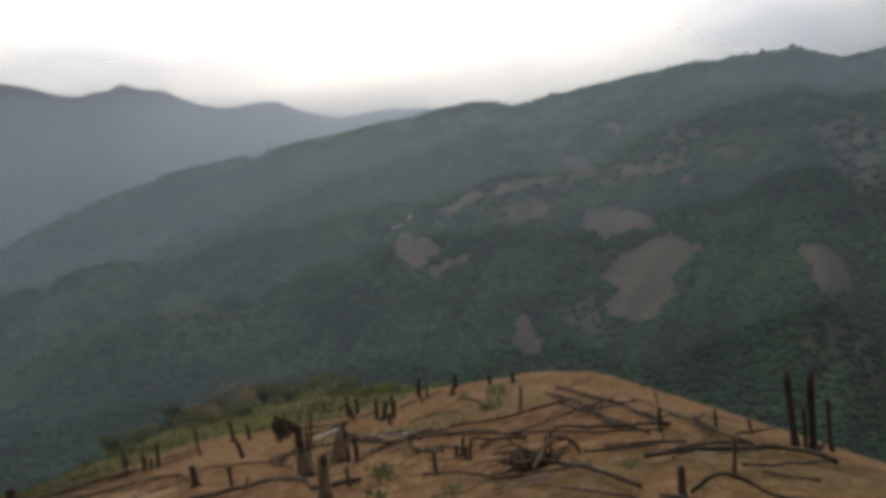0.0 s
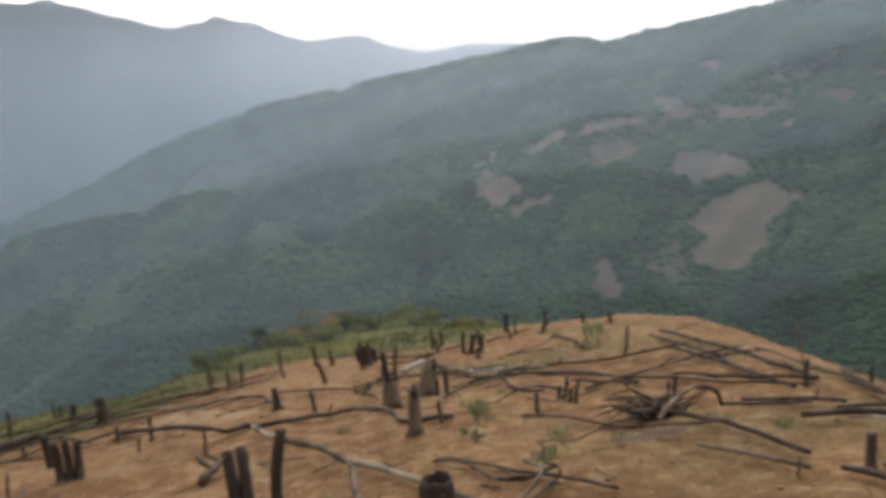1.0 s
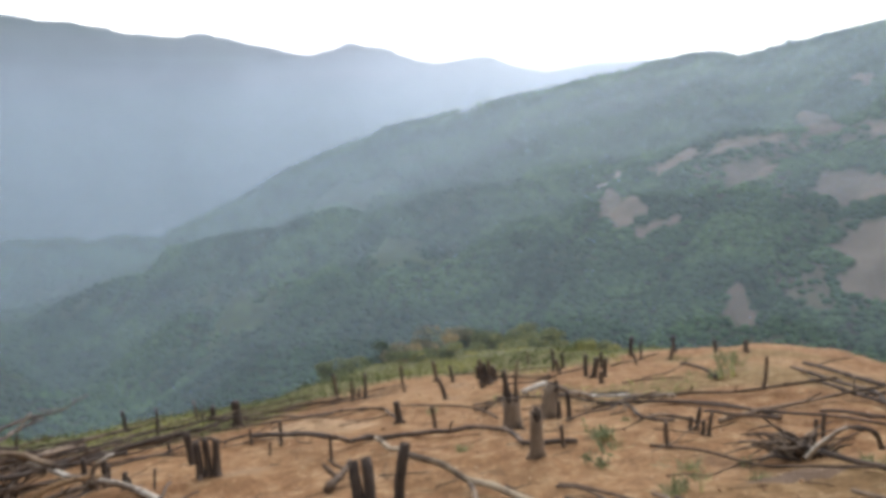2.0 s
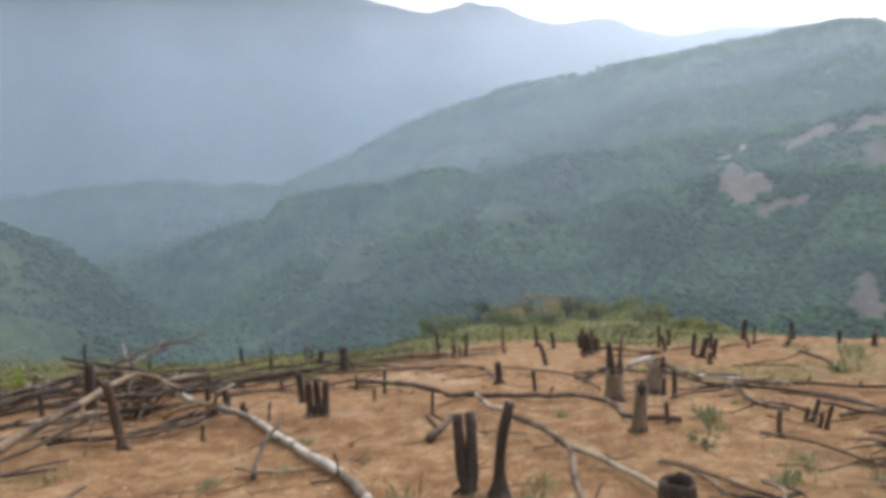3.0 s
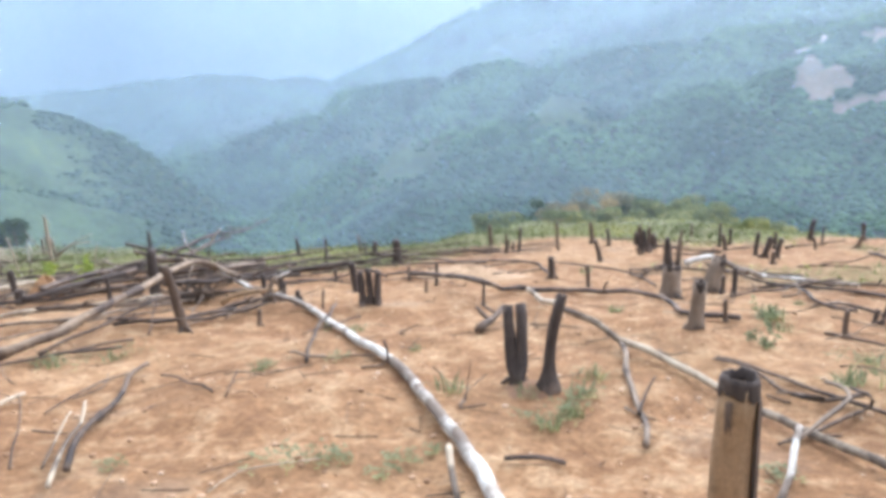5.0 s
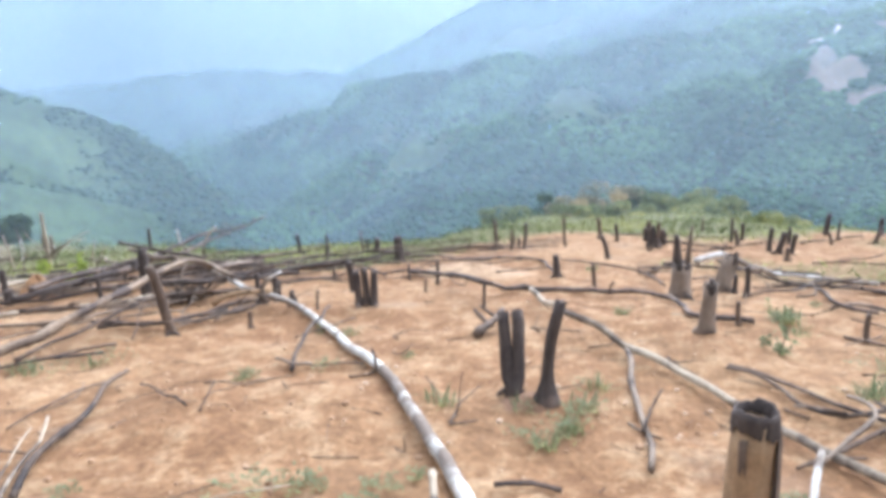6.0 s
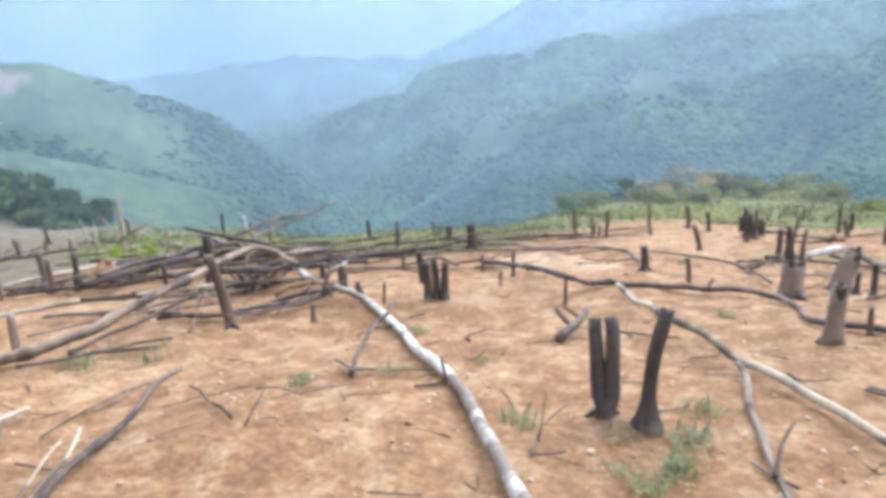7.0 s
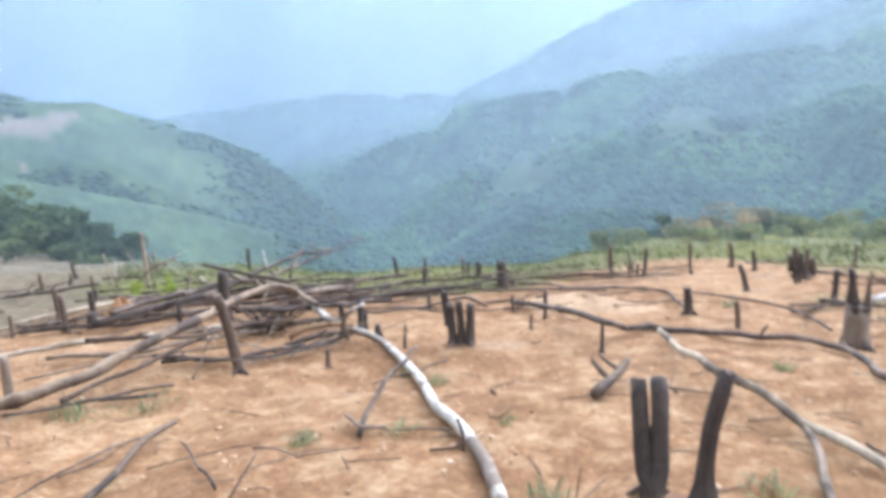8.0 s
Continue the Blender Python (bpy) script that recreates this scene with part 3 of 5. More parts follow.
def tube(points, radii, sides, seed, rough=0.16, open_top=0.0, knots=True):
    """A wooden stem along points; its rings wobble, and a broken top ends in splinters."""
    rng = random.Random(seed)
    pts = [Vector(p) for p in points]
    fine, rads = [], []
    for a in range(len(pts) - 1):
        p0, p1, p2, p3 = pts[max(a - 1, 0)], pts[a], pts[a + 1], pts[min(a + 2, len(pts) - 1)]
        steps = max(2, min(8, int((p2 - p1).length / 0.09)))
        for s in range(steps):
            t = s / steps
            fine.append(0.5 * (2 * p1 + (p2 - p0) * t + (2 * p0 - 5 * p1 + 4 * p2 - p3) * t * t + (3 * p1 - p0 - 3 * p2 + p3) * t ** 3))
            rads.append(radii[a] + (radii[a + 1] - radii[a]) * t)
    fine.append(pts[-1])
    rads.append(radii[-1])
    bm = bmesh.new()
    rings = []
    flute = [1 + rough * 1.3 * (rng.random() - 0.5) * 2 for _ in range(sides)]
    for a, p in enumerate(fine):
        d = (fine[min(a + 1, len(fine) - 1)] - fine[max(a - 1, 0)]).normalized()
        u = d.orthogonal() if abs(d.z) > 0.9 else d.cross(Vector((0, 0, 1)))
        u.normalize()
        if abs(d.z) > 0.9:
            u = (Vector((1, 0, 0)) - d * d.x).normalized()
        w = d.cross(u)
        knot = 1 + (0.35 if rng.random() < 0.06 and rough > 0.05 and knots else 0)
        ring = []
        for s in range(sides):
            q = 2 * math.pi * s / sides
            rr = rads[a] * knot * flute[s] * (1 + rough * 0.6 * (rng.random() - 0.5) * 2)
            ring.append(bm.verts.new(p + u * rr * math.cos(q) + w * rr * math.sin(q)))
        rings.append(ring)
    if open_top:
        d = (fine[-1] - fine[-2]).normalized()
        for v in rings[-1]:
            v.co += d * rads[-1] * rng.uniform(-0.35, 0.6) * float(open_top)
    for r0, r1 in zip(rings, rings[1:]):
        for s in range(sides):
            bm.faces.new((r0[s], r0[(s + 1) % sides], r1[(s + 1) % sides], r1[s]))
    for ring, back in ((rings[0], True), (rings[-1], False)):
        mid = bm.verts.new(sum((v.co for v in ring), Vector()) / sides - (Vector() if back else (fine[-1] - fine[-2]).normalized() * rads[-1] * 0.3))
        for s in range(sides):
            a, b = ring[s], ring[(s + 1) % sides]
            bm.faces.new((b, a, mid) if back else (a, b, mid))
    return bm


def part(name, bm, mat, parent, label=""):
    me = bpy.data.meshes.new(name)
    bm.to_mesh(me)
    bm.free()
    me.materials.append(mat)
    me.polygons.foreach_set("use_smooth", [True] * len(me.polygons))
    ob = new(name, me)
    if parent:
        ob.parent = parent
    if label:
        tagged(ob, label)
    return ob


def gz(x, y):
    return float(ground_z(x, y))


def stump(x, y, h, r, dx, dy, kind):
    """A cut and burnt stem standing in the soil."""
    count[0] += 1
    seed = count[0]
    rng = random.Random(seed)
    r *= 0.88
    flare = kind == "charflare"
    kind = "char" if flare else kind
    base = new("tree_stump")
    base.location = (x, y, gz(x, y))
    bend = (0.03 if flare else rng.uniform(-0.03, 0.03)) * h
    pts = [(0, 0, -0.12), (0, 0, 0.0), (0, 0, h * 0.08), (dx * 0.2 + bend, dy * 0.2, h * 0.22), (dx * 0.6 + bend, dy * 0.6, h * 0.68), (dx, dy, h)]
    wide = 1.05 if abs(dx) + abs(dy) > 0.1 else 1.3
    if flare:
        pts = [(0, 0, -0.12), (0, 0, 0.0), (0.0, 0, 0.05), (dx * 0.03, dy * 0.1, 0.11), (dx * 0.05, dy * 0.2, 0.19), (dx * 0.3, dy * 0.55, h * 0.62), (dx, dy, h)]
    part("trunk", tube(pts, [r * 2.5, r * 2.4, r * 1.95, r * 1.4, r * 1.1, r * 1.02, r * 0.95], 14, seed, 0.12, 0.9, knots=False) if flare else tube(pts, [r * wide, r * wide, r * (1 + (wide - 1) * 0.75), r * 1.06, r * 0.98, r * 0.92], 12, seed, 0.07 if kind == "tan" else 0.12, 0.15 if kind == "tan" else 0.6, knots=False), BARK[kind], base)
    for s in range(rng.randint(2, 3)):
        a = rng.uniform(0, 6.28)
        c, q = math.cos(a), math.sin(a)
        reach = r * rng.uniform(2.2, 3.4)
        low = gz(x + c * reach, y + q * reach) - gz(x, y)
        part("root", tube([(c * r * 0.5, q * r * 0.5, r * 0.9), (c * r * 1.4, q * r * 1.4, r * 0.35), (c * reach, q * reach, low - 0.02)],
                          [r * 0.5, r * 0.42, r * 0.2], 6, seed * 7 + s, 0.15), BARK[kind], base)
    if kind == "char":
        tagged(base, "charred black tree stump standing in orange soil", "tree stump", "burnt stumps on the clearing")
    else:
        tagged(base, f"{WORDS[kind]} broken tree stump in orange soil", "tree stump", "burnt stumps on the clearing")
    return base


def log(kind, r0, r1, *points):
    """A felled stem or branch lying on the ground."""
    count[0] += 1
    seed = count[0] + 500
    rng = random.Random(seed)
    r0, r1 = r0 * 0.85, r1 * 0.85
    ps = [(x, y, gz(x, y) + h) for x, y, h in points]
    org = Vector(ps[len(ps) // 2])
    k = len(ps) - 1
    rel = [Vector(p) - org for p in ps]
    crooked = [rel[0]]
    for a, b in zip(rel, rel[1:]):
        ln = (b - a).length
        if ln > 0.3:
            side = Vector((a.y - b.y, b.x - a.x, 0)).normalized()
            crooked.append((a + b) / 2 + side * rng.uniform(-1, 1) * (0.02 if kind in ("white", "pale") else 0.05) * ln + Vector((0, 0, rng.uniform(0, 0.02))))
        crooked.append(b)
    rel, k = crooked, len(crooked) - 1
    thick = max(r0, r1)
    if thick < 0.017:
        name, words = "branch", f"{WORDS[kind]} fallen branch lying on soil"
    else:
        name, words = "fallen_log", f"{WORDS[kind]} fallen log lying on soil"
    base = new(name)
    base.location = org
    tagged(base, words, "branch" if name == "branch" else "log", "felled wood on the clearing")
    part("stem", tube(rel, [r0 + (r1 - r0) * a / k for a in range(k + 1)], 10 if thick > 0.02 else 7, seed, 0.055 if kind in ("white", "pale") else 0.10, knots=kind not in ("white", "pale")), BARK[kind], base)
    if thick > 0.02 and k > 2 and kind not in ("white", "pale"):
        for s in range(rng.randint(1, 3)):
            a = rng.randint(1, k - 1)
            way = (rel[a + 1] - rel[a - 1]).normalized()
            side = Vector((-way.y, way.x, rng.uniform(0.3, 1.2))).normalized() * rng.choice((-1, 1))
            side.z = abs(side.z)
            ln = rng.uniform(0.06, 0.22)
            p = rel[a]
            part("branch_stub", tube([p, p + (side + way * 0.3) * ln * 0.5, p + (side + way * 0.5) * ln], [thick * 0.5, thick * 0.4, thick * 0.22], 6, seed * 3 + s, 0.15, True), BARK[kind], base)
    return base


stump(0.632, 4.54, 0.47, 0.043, -0.030, 0.14, "char")
stump(0.652, 4.53, 0.48, 0.041, 0.026, 0.13, "char")
stump(0.832, 4.41, 0.60, 0.036, 0.075, -0.01, "charflare")
stump(-1.00, 8.58, 0.38, 0.046, -0.04, -0.01, 'char')
stump(-0.775, 7.52, 0.36, 0.042, -0.01, -0.00, 'char')
stump(-0.70, 7.52, 0.38, 0.038, 0.0, 0.0, 'char')
stump(-0.61, 7.50, 0.37, 0.046, 0.02, 0.01, 'char')
stump(-1.31, 12.90, 0.26, 0.048, -0.00, -0.00, 'char')
stump(-0.75, 11.44, 0.42, 0.075, -0.02, -0.00, 'char')
stump(-0.04, 9.19, 0.32, 0.023, 0.01, 0.00, 'char')
stump(0.52, 7.30, 0.28, 0.018, 0.01, -0.00, 'char')
stump(-1.46, 9.67, 0.18, 0.020, -0.00, -0.00, 'char')
stump(-1.19, 7.43, 0.21, 0.015, 0.02, 0.00, 'char')
stump(-1.81, 8.23, 0.20, 0.027, 0.01, 0.00, 'char')
stump(-1.43, 7.55, 0.14, 0.016, -0.02, -0.01, 'char')
stump(-1.73, 6.93, 0.16, 0.023, 0.01, 0.00, 'brown')
stump(1.10, 12.70, 0.37, 0.021, 0.02, -0.00, 'brown')
stump(-2.12, 12.30, 0.30, 0.025, 0.01, 0.00, 'char')
stump(1.46, 9.04, 0.28, 0.044, -0.02, 0.00, 'char')
stump(1.78, 8.28, 0.26, 0.023, -0.02, 0.00, 'brown')
stump(2.20, 13.71, 0.56, 0.028, -0.03, 0.00, 'brown')
stump(2.97, 14.35, 0.44, 0.041, -0.04, 0.01, 'brown')
stump(2.52, 11.26, 0.36, 0.036, -0.09, 0.02, 'char')
stump(3.81, 12.80, 0.23, 0.041, 0.01, -0.00, 'char')
stump(2.57, 6.14, 0.20, 0.022, -0.01, 0.00, 'brown')
stump(3.15, 7.45, 0.31, 0.027, 0.00, -0.00, 'char')
stump(3.15, 7.76, 0.20, 0.025, 0.01, -0.00, 'char')
stump(5.21, 11.75, 0.40, 0.042, 0.02, -0.01, 'char')
stump(5.26, 11.48, 0.33, 0.037, 0.02, -0.01, 'char')
stump(5.02, 10.72, 0.19, 0.038, 0.01, -0.00, 'brown')
stump(3.42, 5.82, 0.22, 0.027, -0.00, 0.00, 'brown')
stump(-5.11, 8.40, 0.18, 0.064, 0.00, 0.00, 'char')
stump(-5.39, 8.30, 0.41, 0.035, 0.00, 0.00, 'brown')
stump(-3.66, 5.69, 0.32, 0.034, 0.01, 0.01, 'grey')
stump(-3.97, 8.34, 0.29, 0.025, 0.00, 0.00, 'char')
stump(-3.38, 8.29, 0.60, 0.062, 0.01, 0.01, 'char')
stump(-2.37, 6.62, 0.66, 0.052, -0.09, -0.05, 'brown')
stump(3.99, 6.28, 0.22, 0.022, 0.04, -0.03, 'char')
stump(3.93, 6.29, 0.14, 0.020, 0.02, -0.01, 'char')
stump(6.40, 3.75, 0.78, 0.034, -0.00, 0.00, 'char')
stump(6.54, 3.66, 0.82, 0.037, 0.03, -0.05, 'char')
stump(7.01, 4.07, 0.43, 0.023, 0.01, -0.02, 'char')
stump(7.39, 4.03, 0.58, 0.024, 0.02, -0.02, 'char')
stump(5.86, 4.98, 0.50, 0.011, -0.04, 0.02, 'grey')
stump(6.40, 4.71, 0.19, 0.020, 0.02, 0.00, 'char')
stump(6.70, 4.50, 0.15, 0.018, 0.00, 0.01, 'char')
stump(3.86, 2.85, 0.22, 0.031, 0.01, -0.01, 'brown')
stump(4.64, 3.04, 0.28, 0.016, 0.02, -0.03, 'brown')
stump(5.54, 4.70, 0.26, 0.020, 0.02, -0.02, 'char')
stump(3.21, 2.23, 0.11, 0.035, 0.01, -0.01, 'char')
stump(3.92, 5.96, 0.22, 0.018, 0.04, -0.02, 'char')
stump(3.88, 6.00, 0.14, 0.018, 0.02, -0.01, 'char')
stump(5.18, 11.41, 0.34, 0.046, 0.11, -0.04, 'char')
stump(5.39, 11.42, 0.32, 0.042, 0.06, -0.02, 'char')
stump(7.14, 13.81, 0.41, 0.051, 0.04, -0.02, 'char')
stump(5.82, 7.72, 0.38, 0.020, 0.05, -0.03, 'brown')
stump(4.36, 5.04, 0.29, 0.016, 0.02, -0.01, 'char')
stump(4.37, 5.16, 0.22, 0.016, 0.02, -0.02, 'char')
stump(3.57, 3.08, 0.11, 0.007, 0.01, -0.01, 'brown')
stump(7.31, 12.47, 0.28, 0.030, 0.05, -0.03, 'char')
stump(-5.78, 7.95, 0.26, 0.022, 0.01, 0.01, 'brown')
stump(-8.24, 11.17, 0.28, 0.037, 0.00, 0.00, 'brown')
stump(-8.67, 12.32, 0.21, 0.031, 0.02, 0.01, 'brown')
stump(-6.40, 10.11, 0.18, 0.024, 0.01, 0.01, 'brown')
stump(-1.99, 8.08, 0.34, 0.032, -0.01, 0.00, 'char')
stump(-1.80, 8.08, 0.36, 0.034, 0.01, 0.01, 'char')
stump(-1.52, 7.70, 0.17, 0.030, 0.01, 0.00, 'char')
stump(-5.88, 8.79, 0.42, 0.040, -0.03, 0.01, 'brown')
stump(-5.62, 9.05, 0.38, 0.040, 0.00, 0.01, 'char')
stump(3.23, 10.19, 0.40, 0.038, 0.02, 0.00, 'char')
stump(3.49, 10.48, 0.55, 0.020, 0.08, 0.02, 'brown')
stump(-0.42, 9.46, 0.20, 0.018, 0.00, 0.01, 'char')
stump(-0.13, 8.30, 0.15, 0.016, 0.01, 0.00, 'brown')
log('white', 0.036, 0.043, (-3.13, 9.50, 0.27), (-2.18, 8.18, 0.17), (-1.73, 7.65, 0.15), (-1.41, 7.47, 0.06), (-0.98, 6.81, 0.05), (-0.52, 5.57, 0.05), (-0.22, 5.04, 0.05), (0.04, 4.26, 0.05), (0.22, 3.67, 0.05), (0.33, 3.35, 0.05), (0.41, 2.96, 0.05), (0.47, 2.63, 0.05))
log('pale', 0.032, 0.025, (1.04, 7.88, 0.10), (1.07, 6.82, 0.12), (1.14, 5.88, 0.20), (1.33, 5.70, 0.16), (1.49, 5.40, 0.08), (1.72, 4.80, 0.06), (1.86, 4.38, 0.06), (1.95, 3.97, 0.06), (2.01, 3.66, 0.05), (2.10, 3.40, 0.05), (2.17, 3.07, 0.05), (2.24, 2.80, 0.05))
log('grey', 0.022, 0.017, (1.50, 5.42, 0.06), (1.37, 4.68, 0.04), (1.29, 4.02, 0.03), (1.19, 3.51, 0.03))
log('brown', 0.008, 0.012, (1.44, 4.26, 0.15), (1.36, 4.17, 0.08), (1.26, 3.92, 0.03))
log('char', 0.032, 0.027, (-0.43, 9.74, 0.05), (0.03, 8.84, 0.18), (0.52, 7.46, 0.22), (0.78, 8.16, 0.05), (1.18, 8.27, 0.04), (1.54, 8.02, 0.04), (1.85, 7.72, 0.06), (2.18, 7.57, 0.08), (2.37, 7.30, 0.05), (2.28, 6.40, 0.04), (2.44, 6.31, 0.04), (2.69, 6.12, 0.04))
log('char', 0.015, 0.020, (-2.47, 8.91, 0.20), (-1.95, 8.90, 0.10), (-1.45, 9.42, 0.10), (-1.02, 9.70, 0.15), (-0.73, 9.54, 0.05))
log('char', 0.022, 0.023, (-3.07, 10.53, 0.10), (-2.73, 11.99, 0.05), (-1.92, 12.51, 0.05), (-1.17, 11.96, 0.15), (-0.51, 11.55, 0.05), (0.25, 10.91, 0.05), (1.08, 11.45, 0.05), (1.50, 11.06, 0.05), (1.48, 9.41, 0.05))
log('brown', 0.019, 0.023, (-1.70, 11.80, 0.05), (-0.81, 10.74, 0.08), (-0.02, 10.83, 0.05), (0.70, 11.06, 0.04))
log('brown', 0.022, 0.026, (-1.52, 13.41, 0.05), (-0.71, 11.68, 0.10), (-0.05, 12.10, 0.05), (0.66, 12.77, 0.05))
log('char', 0.017, 0.016, (1.72, 10.76, 0.10), (2.18, 10.04, 0.05), (2.56, 9.31, 0.04), (2.50, 8.03, 0.04))
log('char', 0.018, 0.024, (2.50, 9.23, 0.10), (2.86, 9.62, 0.05), (3.21, 9.82, 0.05))
log('white', 0.043, 0.032, (2.91, 8.31, 0.30), (3.25, 8.41, 0.35), (3.53, 8.31, 0.25), (4.02, 8.83, 0.12), (4.44, 9.00, 0.06), (4.65, 8.49, 0.05), (4.83, 8.12, 0.05))
log('char', 0.023, 0.023, (4.23, 8.42, 0.05), (3.66, 6.80, 0.08), (3.72, 6.58, 0.05), (3.88, 6.47, 0.05))
log('char', 0.011, 0.017, (3.08, 7.25, 0.05), (3.65, 7.45, 0.05), (4.65, 8.73, 0.05))
log('brown', 0.012, 0.015, (2.07, 5.03, 0.03), (2.24, 4.71, 0.04), (2.22, 4.30, 0.05), (2.36, 4.13, 0.05), (2.62, 4.19, 0.05))
log('brown', 0.010, 0.015, (1.83, 3.52, 0.03), (2.15, 3.73, 0.03), (2.49, 3.97, 0.03))
log('umber', 0.046, 0.038, (-3.85, 5.25, 0.05), (-3.50, 5.34, 0.06), (-3.22, 5.42, 0.09), (-3.02, 5.75, 0.17), (-2.90, 6.25, 0.24), (-2.92, 7.04, 0.32), (-3.05, 8.36, 0.41), (-2.99, 8.73, 0.42), (-2.85, 8.95, 0.34), (-2.40, 8.46, 0.23))
log('pale', 0.028, 0.027, (-4.73, 6.60, 0.06), (-4.56, 7.12, 0.10), (-4.02, 6.79, 0.15), (-3.83, 7.37, 0.10), (-3.34, 7.69, 0.10), (-3.26, 8.19, 0.08))
log('grey', 0.022, 0.024, (-4.17, 6.64, 0.05), (-3.73, 6.68, 0.05), (-3.27, 6.69, 0.08), (-3.04, 7.45, 0.08), (-2.74, 8.17, 0.06))
log('pale', 0.033, 0.031, (-6.31, 8.55, 0.05), (-5.92, 9.11, 0.08), (-5.62, 9.80, 0.10), (-5.13, 10.51, 0.15))
log('char', 0.055, 0.053, (-4.89, 8.12, 0.12), (-4.50, 8.86, 0.17), (-4.22, 9.58, 0.25), (-4.25, 10.62, 0.33))
log('char', 0.035, 0.036, (-4.75, 8.26, 0.20), (-4.77, 9.99, 0.21), (-4.48, 10.70, 0.25))
log('brown', 0.021, 0.016, (-3.06, 5.49, 0.05), (-2.86, 6.02, 0.12), (-2.61, 6.60, 0.25))
log('char', 0.019, 0.017, (-2.88, 5.63, 0.04), (-2.55, 5.80, 0.04))
log('brown', 0.015, 0.015, (-3.27, 5.23, 0.04), (-3.05, 5.39, 0.05), (-2.86, 5.64, 0.05), (-2.54, 5.98, 0.04))
log('char', 0.024, 0.026, (-2.94, 6.35, 0.12), (-2.59, 6.57, 0.06), (-2.27, 6.92, 0.06), (-1.98, 7.50, 0.08), (-1.80, 7.88, 0.08))
log('char', 0.026, 0.028, (-3.20, 7.68, 0.10), (-2.74, 8.18, 0.10), (-2.12, 8.43, 0.08))
log('brown', 0.028, 0.026, (-2.34, 7.45, 0.06), (-2.09, 7.65, 0.12), (-1.80, 7.76, 0.12))
log('grey', 0.035, 0.039, (-4.57, 10.35, 0.42), (-3.87, 9.74, 0.38), (-3.29, 9.31, 0.38), (-2.82, 9.06, 0.29), (-2.68, 10.44, 0.21))
log('char', 0.038, 0.028, (-3.85, 10.07, 0.35), (-4.13, 12.00, 0.42), (-4.29, 13.69, 0.46))
log('char', 0.028, 0.030, (-3.31, 8.39, 0.17), (-2.68, 8.23, 0.25), (-2.32, 9.14, 0.15), (-2.18, 10.51, 0.05))
log('pale', 0.015, 0.015, (-2.42, 3.63, 0.04), (-2.44, 4.03, 0.05), (-2.45, 4.37, 0.05))
log('brown', 0.007, 0.009, (-2.12, 4.04, 0.03), (-2.18, 4.56, 0.05), (-2.18, 5.13, 0.03))
log('brown', 0.019, 0.018, (-1.46, 3.14, 0.04), (-1.69, 3.74, 0.05), (-1.88, 4.48, 0.05), (-2.12, 5.33, 0.06))
log('pale', 0.007, 0.006, (-1.62, 3.21, 0.03), (-1.71, 3.48, 0.05), (-1.83, 3.83, 0.12))
log('brown', 0.007, 0.005, (-1.76, 3.20, 0.03), (-1.94, 3.55, 0.10), (-2.14, 3.88, 0.20))
log('brown', 0.007, 0.005, (-1.10, 4.15, 0.02), (-1.11, 4.44, 0.12))
log('brown', 0.008, 0.009, (-1.87, 5.01, 0.03), (-1.44, 4.47, 0.03), (-1.19, 4.20, 0.03))
log('brown', 0.018, 0.017, (-0.82, 5.03, 0.03), (-0.87, 5.50, 0.12), (-0.91, 6.44, 0.20), (-0.91, 6.75, 0.25))
log('grey', 0.013, 0.011, (-1.05, 5.45, 0.03), (-0.83, 5.10, 0.05), (-0.72, 5.18, 0.03))
log('brown', 0.014, 0.008, (-0.72, 6.97, 0.04), (-0.90, 6.65, 0.06), (-1.15, 6.32, 0.04))
log('brown', 0.040, 0.034, (0.43, 5.80, 0.05), (0.54, 6.06, 0.08), (0.66, 6.40, 0.14))
log('brown', 0.010, 0.007, (0.87, 5.99, 0.05), (1.05, 5.93, 0.05), (1.25, 5.87, 0.04))
log('brown', 0.005, 0.003, (0.31, 4.20, 0.00), (0.33, 4.30, 0.12), (0.35, 4.29, 0.25))
log('char', 0.022, 0.012, (4.51, 8.14, 0.04), (4.79, 7.39, 0.05), (4.74, 6.27, 0.06), (4.87, 5.61, 0.05), (4.96, 5.03, 0.05), (5.28, 4.77, 0.05), (5.53, 4.63, 0.05))
log('char', 0.030, 0.022, (7.30, 9.08, 0.05), (6.82, 7.87, 0.06), (6.28, 6.78, 0.06), (5.58, 5.66, 0.06), (5.32, 5.09, 0.05), (5.37, 4.95, 0.05))
log('char', 0.014, 0.017, (3.57, 3.87, 0.45), (3.57, 3.71, 0.45), (3.90, 3.99, 0.20))
log('white', 0.014, 0.021, (3.57, 3.87, 0.45), (3.66, 4.15, 0.30), (3.78, 4.52, 0.10))
log('char', 0.025, 0.019, (4.30, 5.47, 0.05), (4.07, 4.94, 0.10), (3.92, 4.57, 0.10), (3.96, 4.28, 0.05), (3.90, 3.83, 0.05), (3.86, 3.50, 0.06), (3.83, 3.22, 0.05))
log('grey', 0.018, 0.016, (3.57, 3.88, 0.05), (3.60, 3.58, 0.05), (3.64, 3.31, 0.06), (3.63, 3.05, 0.05))
log('char', 0.017, 0.019, (4.26, 4.38, 0.10), (4.54, 4.35, 0.06), (4.97, 4.16, 0.05))
log('brown', 0.015, 0.016, (2.10, 5.06, 0.04), (2.31, 4.79, 0.04), (2.39, 4.30, 0.04), (2.52, 4.09, 0.04), (2.65, 3.52, 0.04))
log('char', 0.011, 0.010, (2.54, 4.18, 0.10), (2.45, 3.84, 0.15), (2.48, 3.88, 0.08), (2.39, 3.87, 0.04))
